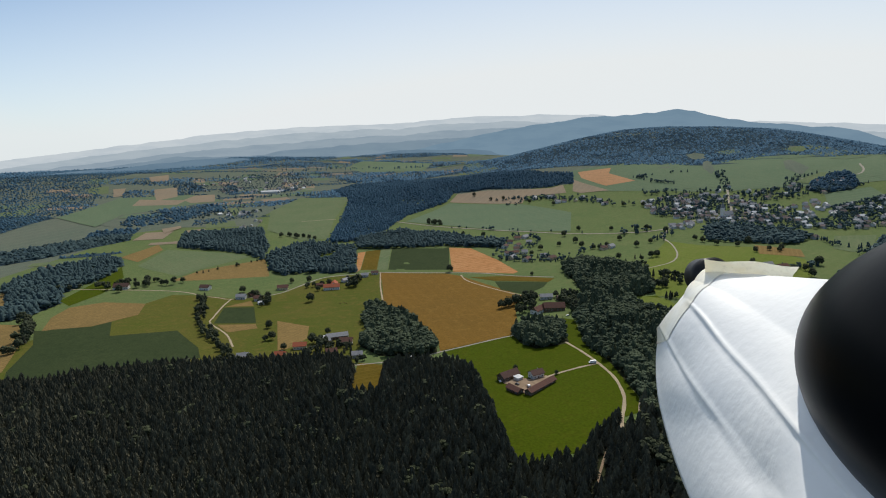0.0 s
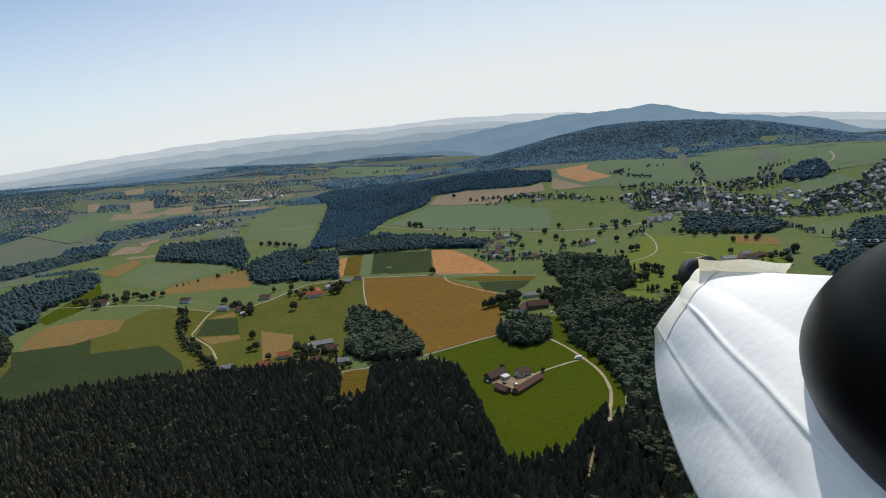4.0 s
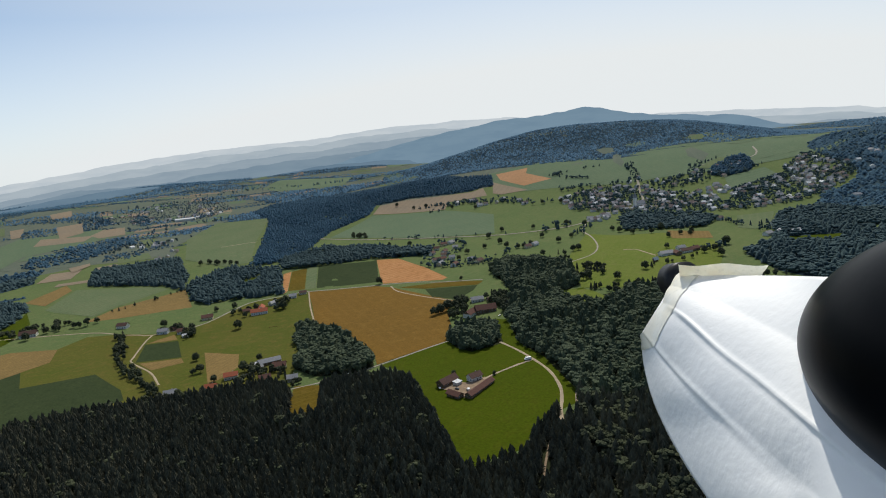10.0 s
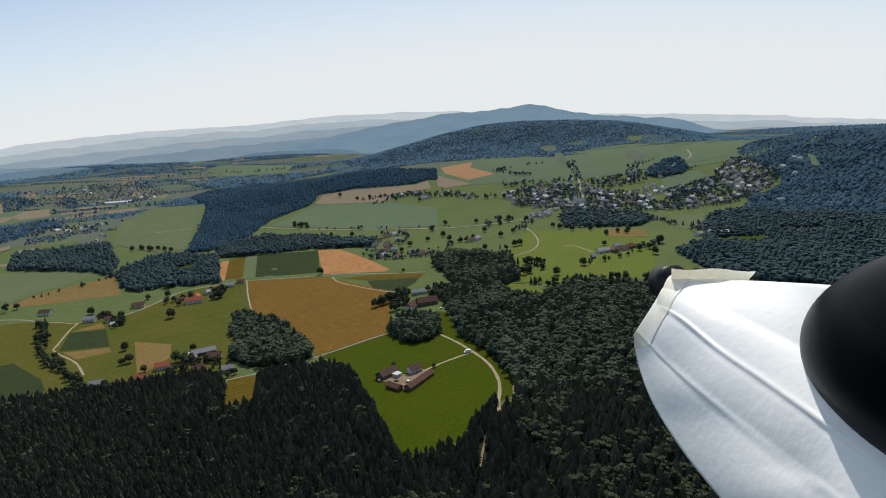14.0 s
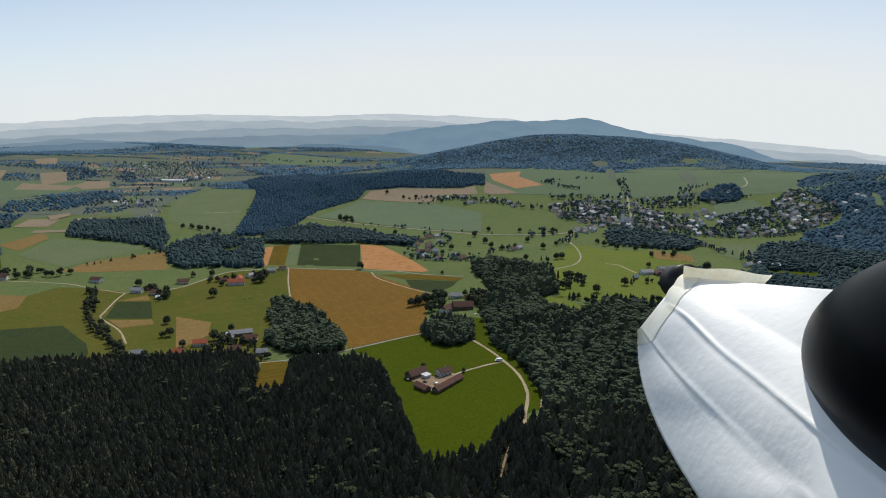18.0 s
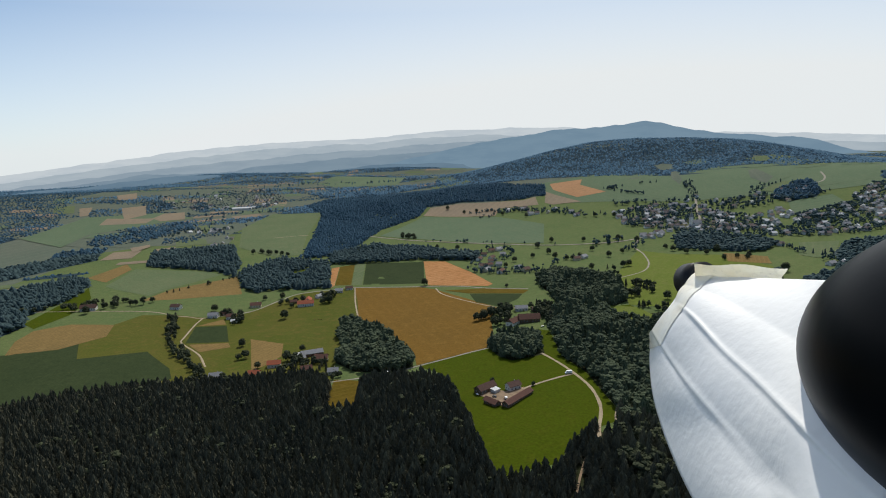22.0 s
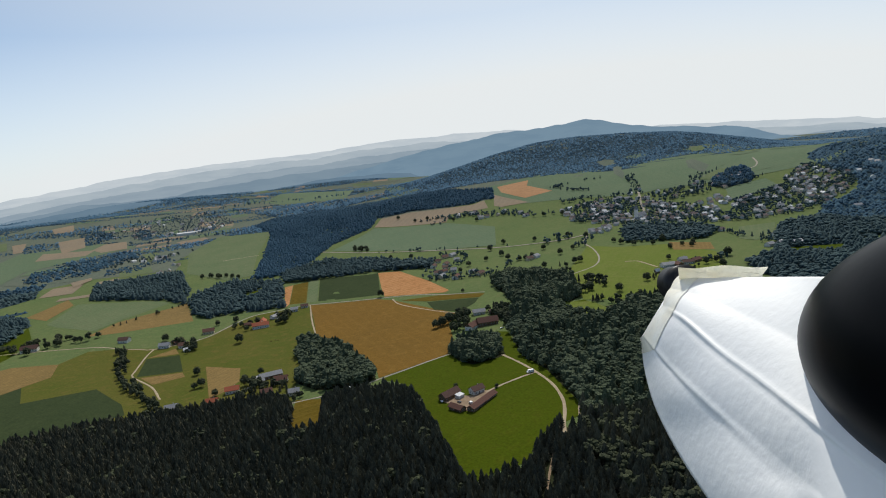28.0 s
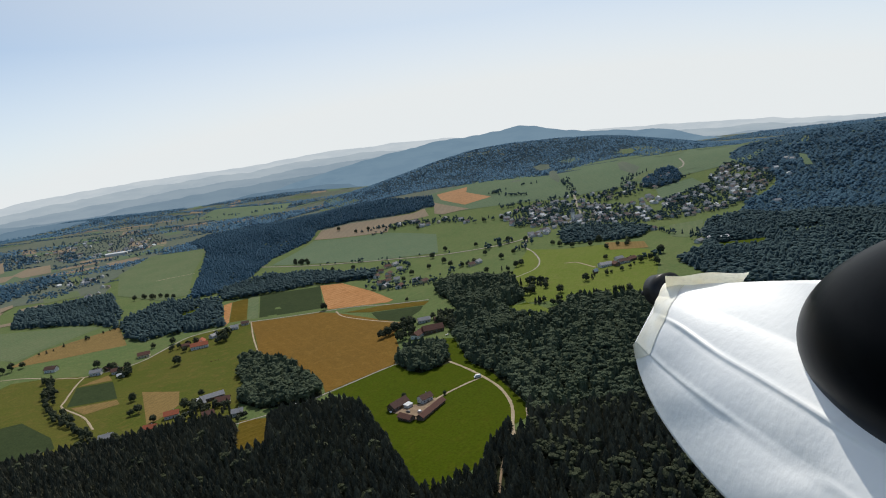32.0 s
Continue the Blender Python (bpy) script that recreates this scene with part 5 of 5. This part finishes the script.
belt("clearing_hedge", [(130, 419), (146, 374), (171, 363), (197, 372)], 9, 5, (8, 13), "hedge of leafy trees behind the clearing", 0.2)
belt("pasture_row", [(168, 301), (188, 283), (206, 261), (233, 260)], 5, 5, (7, 12), "row of trees between the pastures", 0.3)
belt("brook_band", [(440, 1125), (520, 1150), (600, 1165), (680, 1135), (760, 1180)], 20, 5, (9, 15), "dark band of trees along the brook above the village", 0.3, 1)
belt("village_lane_trees", [(560, 780), (600, 880), (640, 960), (700, 1010)], 26, 7, (8, 13), "garden trees along the village lane", 0.2, 1)
belt("lower_village_trees", [(480, 700), (520, 640), (540, 580), (520, 530)], 22, 7, (8, 13), "trees along the lower village lane", 0.2, 1)
belt("upper_house_trees", [(-130, 1240), (-60, 1290), (20, 1260), (130, 1150), (230, 1060)], 26, 8, (7, 12), "garden trees between the upper houses", 0.2, 1)
belt("valley_lane_trees", [(-906, 1295), (-966, 1231), (-1045, 1211), (-1071, 1111)], 24, 9, (8, 13), "trees round the western hamlet", 0.3, 1)
belt("pasture_scrub", [(118, 470), (140, 500), (168, 540), (150, 580)], 14, 8, (5, 10), "loose bushes beside the pasture road", 0.2)
belt("lane_bushes", [(262, 380), (290, 400), (330, 420), (372, 440)], 10, 10, (5, 10), "scattered bushes on the pasture", 0.2)
belt("hamlet_lane_trees", [(-100, 600), (-60, 560), (-20, 548), (30, 560), (80, 640), (110, 670)], 10, 7, (6, 11), "trees and shrubs along the hamlet lane", 0.2, 1)
belt("road_shrubs", [(-240, 945), (-132, 895), (-58, 862), (13, 832), (82, 815)], 6, 16, (6, 11), "scattered shrubs along the main road", 0.2, 1, 0.6)
belt("farm_grove", [(360, 462), (380, 478), (400, 480), (425, 500)], 10, 6, (8, 13), "trees beside the pasture farm", 0.3, 1)
belt("highway_trees", [(160, 800), (200, 830), (240, 800), (235, 760), (210, 720)], 16, 7, (9, 15), "roadside trees before the village", 0.3, 1)
belt("village_row", [(-190, 1335), (-120, 1320), (-40, 1290), (40, 1230), (130, 1150)], 18, 6, (8, 13), "tree row along the upper houses", 0.2, 1)
belt("slope_hedge", [(250, 1240), (330, 1190), (390, 1190), (440, 1180)], 16, 8, (8, 14), "hedge of trees above the village", 0.2, 1)
belt("village_belt", [(430, 1090), (520, 1090), (600, 1120), (660, 1150), (730, 1245)], 22, 8, (9, 15), "belt of dark trees through the village", 0.3, 1)
belt("hill_hedge", [(600, 1230), (640, 1300), (700, 1330)], 18, 9, (9, 15), "tree belt on the village hill", 0.3, 1)
belt("meadow_hedge", [(230, 1420), (300, 1440), (380, 1460)], 12, 10, (8, 12), "scattered hedge on the hillside pasture", 0.2, 1)
belt("garden_hedge", [(242, 1217), (282, 1173), (314, 1098)], 14, 7, (8, 13), "dark hedge running down to the village", 0.3, 1)
belt("orchard_hedge", [(244, 1434), (284, 1341), (345, 1285)], 9, 9, (8, 13), "broken hedge on the upper pasture", 0.2, 1)
belt("brook_trees", [(488, 1074), (546, 1112), (593, 1099)], 16, 7, (8, 14), "dark trees along the village brook", 0.3, 1)
belt("brook_upper", [(467, 1130), (534, 1155), (610, 1219)], 14, 7, (8, 14), "trees on the upper village brook", 0.3, 1)
belt("road_avenue", [(475, 1454), (463, 1305), (432, 1164)], 16, 8, (8, 13), "trees and gardens along the hill road", 0.3, 1)
belt("far_hedge_a", [(-1250, 1560), (-1120, 1560), (-980, 1600), (-900, 1600)], 30, 14, (10, 16), "tree belt before the western town", 0.4, 0)
belt("far_hedge_b", [(-900, 1150), (-1000, 1250), (-1100, 1480)], 40, 14, (10, 16), "tree belt on the far slope", 0.4, 0)
belt("far_hedge_c", [(-1400, 1620), (-1550, 1900), (-1300, 2200), (-1000, 2250)], 50, 16, (10, 16), "trees among the western town", 0.4, 0)
belt("far_hedge_d", [(-1350, 2350), (-1100, 2500), (-700, 2450), (-500, 2350)], 40, 16, (10, 16), "far tree belt between fields", 0.4, 0)
for poly, nm in (([(224, 1109), (375, 1188), (420, 1099), (534, 1000), (559, 901), (591, 796), (492, 808), (335, 884), (237, 972)], "village_trees"), ([(600, 935), (639, 1063), (767, 1064), (800, 1110), (880, 1200), (910, 1120), (900, 965), (806, 871), (700, 800), (593, 790)], "upper_village_trees"), ([(-1494, 1700), (-1450, 2200), (-1180, 2200), (-1000, 1900), (-1042, 1678), (-1275, 1649)], "town_trees")):
    X, Y = scatter(poly, 8.8 if poly[0][0] > 0 else 18, NPR, 0.68)
    plant(nm, X, Y, BROAD_MID if poly[0][0] > 0 else BROAD_FAR, 7, 12, BEECH_HAZE1 if poly[0][0] > 0 else BEECH_HAZE3, NPR, "garden trees between the houses", "trees")

# the stand of forest that the flight passes nearest: every tree a thing of its own
STAND = [(-30, -300), (40, -300), (40, -205), (-30, -205)]
X, Y = scatter(STAND, 5.2, NPR)
CLEAR.append(STAND)
FIRST = [tree(-1000 - 30 * k, -400, 14, 1, "dark spruce in the dense near forest", "spruces of the near forest") for k in range(4)]
LEAFY = [tree(-1200 - 30 * k, -400, 12, 0, "leafy broadleaf tree among the spruces", "broadleaves of the near forest") for k in range(3)]
for k, (x, y) in enumerate(zip(X, Y)):
    src = (LEAFY if NPR.uniform() < 0.3 else FIRST)[k % 3]
    s = float(NPR.uniform(0.8, 1.2))
    m = pose(x, y, hz(x, y) - 0.2, 0, 0, float(NPR.uniform(0, 360))) @ Matrix.Diagonal((s, s, s, 1))
    if k < 1:
        src.matrix_basis = m
        continue
    copy_thing(src, m)
for k, src in enumerate(FIRST + LEAFY):
    if src.matrix_basis.translation.x < -900:
        x, y = -30 + 9 * k, -308
        src.matrix_basis = pose(x, y, hz(x, y) - 0.2, 0, 0, 40 * k)

raise_woods()


# ---- the model aircraft that carries the camera ----
def foam_mat():
    m, n, l, b = principled("white_foam_skin", 0.45, 0.0, 0.5)
    c = mix(n, l, noise_fac(n, l, 9.0, 0.35, 0.75, 6.0, local=True), (0.86, 0.865, 0.86), (0.83, 0.84, 0.84))
    c = mix(n, l, noise_fac(n, l, 60.0, 0.55, 0.85, 4.0, local=True), c, (0.79, 0.80, 0.80))
    l.new(c, b.inputs["Base Color"])
    bump = n.new("ShaderNodeBump")
    bump.inputs["Strength"].default_value, bump.inputs["Distance"].default_value = 0.25, 0.0008
    l.new(noise_fac(n, l, 120.0, 0.3, 0.8, 5.0, local=True), bump.inputs["Height"])
    l.new(bump.outputs["Normal"], b.inputs["Normal"])
    return m


FOAM = foam_mat()
TAPE = plain_mat("yellowed_clear_tape", (0.85, 0.84, 0.76), (0.76, 0.71, 0.56), 30.0, 0.25, 0.0, 0.5, local=True)
CANOPY = plain_mat("dusty_black_canopy", (0.0035, 0.0042, 0.0055), (0.008, 0.009, 0.0105), 14.0, 0.30, 0.0, 0.05, local=True)
CANOPY.node_tree.nodes["Principled BSDF"].inputs["IOR"].default_value = 1.25      # matt, dusty lacquer
BLACK = plain_mat("black_anodised_metal", (0.03, 0.03, 0.032), (0.05, 0.05, 0.05), 60.0, 0.4, 0.3, local=True)


def curve_points(pts, n):
    """n points along a smooth curve through pts."""
    P = [Vector(p) for p in pts]
    P = [P[0] * 2 - P[1]] + P + [P[-1] * 2 - P[-2]]
    out = []
    for i in range(n):
        u = i / (n - 1) * (len(pts) - 1)
        k = min(int(u), len(pts) - 2)
        u -= k
        a, b, c, d = P[k:k + 4]
        out.append(0.5 * ((2 * b) + (c - a) * u + (2 * a - 5 * b + 4 * c - d) * u * u + (3 * b - a - 3 * c + d) * u ** 3))
    return out


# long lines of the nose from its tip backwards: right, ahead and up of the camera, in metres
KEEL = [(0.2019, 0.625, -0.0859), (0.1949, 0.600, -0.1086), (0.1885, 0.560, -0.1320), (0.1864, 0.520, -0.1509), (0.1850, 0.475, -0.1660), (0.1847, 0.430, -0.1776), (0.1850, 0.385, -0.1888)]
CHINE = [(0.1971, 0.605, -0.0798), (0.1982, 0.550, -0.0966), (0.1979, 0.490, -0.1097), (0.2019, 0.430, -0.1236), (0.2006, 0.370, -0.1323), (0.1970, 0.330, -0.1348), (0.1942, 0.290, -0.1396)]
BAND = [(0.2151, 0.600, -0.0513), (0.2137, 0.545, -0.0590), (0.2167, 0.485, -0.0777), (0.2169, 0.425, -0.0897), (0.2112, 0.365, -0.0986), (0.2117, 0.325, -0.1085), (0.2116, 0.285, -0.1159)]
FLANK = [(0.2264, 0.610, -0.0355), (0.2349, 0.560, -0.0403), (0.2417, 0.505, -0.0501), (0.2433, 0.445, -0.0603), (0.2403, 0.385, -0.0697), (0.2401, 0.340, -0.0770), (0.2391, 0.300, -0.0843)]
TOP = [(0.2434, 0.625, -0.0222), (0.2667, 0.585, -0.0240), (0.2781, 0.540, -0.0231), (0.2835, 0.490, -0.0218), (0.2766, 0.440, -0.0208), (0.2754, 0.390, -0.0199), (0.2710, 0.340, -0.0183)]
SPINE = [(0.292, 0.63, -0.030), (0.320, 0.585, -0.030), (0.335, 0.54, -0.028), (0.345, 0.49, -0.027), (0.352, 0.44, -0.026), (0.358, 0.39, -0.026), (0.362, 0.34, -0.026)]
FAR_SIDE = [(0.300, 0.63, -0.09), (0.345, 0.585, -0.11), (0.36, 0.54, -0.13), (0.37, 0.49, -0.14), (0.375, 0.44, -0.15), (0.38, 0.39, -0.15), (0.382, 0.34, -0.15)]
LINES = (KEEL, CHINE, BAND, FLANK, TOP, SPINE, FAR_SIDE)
NU, NV = 56, 24


def skin(u0, u1, j0, j1, grow):
    """Part of the nose's skin: stations u0 to u1, between lines j0 and j1 (closed all round if j1 is 7), moved outwards by grow."""
    rows = [curve_points(line, NU) for line in LINES]
    bm = bmesh.new()
    grid = []
    for i in range(u0, u1):
        ring = [r[i] for r in rows]
        mid = sum(ring, Vector()) / len(ring)
        out = []
        n = len(ring)
        for j in range(j0, j1):
            b, c = ring[j % n], ring[(j + 1) % n]
            for k in range(NV):
                u = k / NV
                relief = 0.0
                for line, tall, wide in ((2, 0.0017, 0.05), (1, 0.0010, 0.06)):      # moulded ridges, each with a hollow below it
                    d = j + u - line
                    wave = 1 + 0.25 * noise.noise((i * 0.8, line, 0.0))
                    relief += tall * wave * (math.exp(-(d / wide) ** 2) - 0.35 * math.exp(-((d + 0.12) / wide) ** 2))
                p = b.lerp(c, u) + (b.lerp(c, u) - mid).normalized() * (0.0025 * math.sin(math.pi * u) + relief * min(1.0, i / 8) + grow)
                out.append(bm.verts.new(p))
        grid.append(out)
    closed = j1 - j0 == len(LINES)
    m = len(grid[0])
    for r0, r1 in zip(grid, grid[1:]):
        for k in range(m if closed else m - 1):
            bm.faces.new((r0[k], r0[(k + 1) % m], r1[(k + 1) % m], r1[k]))
    if closed:
        bm.faces.new(grid[0])
        bm.faces.new(grid[-1][::-1])
    for fc in bm.faces:
        fc.smooth = True
    return bm


def bead(line, u0, u1, r, squash=1.0, sides=6):
    """A thin rounded strip laid along a line of the nose, tapering out at its ends."""
    pts = curve_points(line, NU)[u0:u1]
    bm = bmesh.new()
    rings = []
    for i, p in enumerate(pts):
        q = r * (0.35 + 0.65 * min(1.0, i / 4, (len(pts) - 1 - i) / 4)) * (1 + 0.18 * math.sin(i * 1.9))
        rings.append([bm.verts.new(p + Vector((q * math.cos(2 * math.pi * k / sides), 0, q * squash * math.sin(2 * math.pi * k / sides)))) for k in range(sides)])
    for r0, r1 in zip(rings, rings[1:]):
        for k in range(sides):
            bm.faces.new((r0[k], r0[(k + 1) % sides], r1[(k + 1) % sides], r1[k]))
    for fc in bm.faces:
        fc.smooth = True
    return bm


aircraft = new("model_aircraft")
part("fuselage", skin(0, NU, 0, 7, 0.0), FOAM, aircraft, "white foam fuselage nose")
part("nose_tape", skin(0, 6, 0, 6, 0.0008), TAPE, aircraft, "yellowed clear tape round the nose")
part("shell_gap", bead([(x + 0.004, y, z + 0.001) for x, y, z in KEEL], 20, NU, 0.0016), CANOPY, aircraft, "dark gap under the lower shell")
bm = bmesh.new()
bmesh.ops.create_cone(bm, cap_ends=True, segments=32, radius1=0.0175, radius2=0.0175, depth=0.030, matrix=Matrix.Translation((0.2475, 0.642, -0.0305)) @ Euler((radians(84), 0, radians(12))).to_matrix().to_4x4())
bmesh.ops.bevel(bm, geom=[e for e in bm.edges if e.calc_face_angle(0) > 1], offset=0.002, segments=2, affect="EDGES")
for fc in bm.faces:
    fc.smooth = len(fc.verts) == 4
motor = part("motor", bm, BLACK, aircraft, "round black motor housing")
bm = bmesh.new()
bmesh.ops.create_cone(bm, cap_ends=True, segments=20, radius1=0.003, radius2=0.003, depth=0.05, matrix=Matrix.Translation((0.246, 0.657, -0.033)) @ Euler((radians(84), 0, radians(12))).to_matrix().to_4x4())
part("shaft", bm, BLACK, motor)
# flap of tape folded over the top edge: a thin curled sheet
bm = bmesh.new()
sheet = []
for i in range(13):
    u = i / 12
    row = []
    for k in range(6):
        w = k / 5
        x = 0.236 + 0.058 * u - 0.006 * w * (1 - u)
        y = 0.612 - 0.045 * u - 0.012 * w
        z = -0.0268 + 0.0125 * w * (1.0 - 0.25 * u) + 0.0012 * math.sin(9 * u + 3 * w) + (0.004 * u if k else 0.0)
        row.append(bm.verts.new((x, y, z)))
    sheet.append(row)
for r0, r1 in zip(sheet, sheet[1:]):
    for k in range(5):
        bm.faces.new((r0[k], r0[k + 1], r1[k + 1], r1[k]))
bmesh.ops.solidify(bm, geom=bm.faces[:], thickness=0.0012)
part("tape_flap", bm, TAPE, aircraft, "folded flap of tape on the nose")
bm = bmesh.new()
bmesh.ops.create_uvsphere(bm, u_segments=72, v_segments=44, radius=1.0, matrix=Matrix.Translation((0.286, 0.25, -0.058)) @ Matrix.Rotation(radians(-4), 4, "Y") @ Matrix.Diagonal((0.094, 0.19, 0.084, 1)))
for fc in bm.faces:
    fc.smooth = True
part("canopy", bm, CANOPY, aircraft, "glossy black dusty canopy")
turn_up = Matrix(((1, 0, 0, 0), (0, 0, 1, 0), (0, -1, 0, 0), (0, 0, 0, 1)))
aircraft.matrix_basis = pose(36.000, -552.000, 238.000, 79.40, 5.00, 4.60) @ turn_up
tagged(aircraft, "white foam model aircraft nose with black canopy, in flight", "model aircraft")
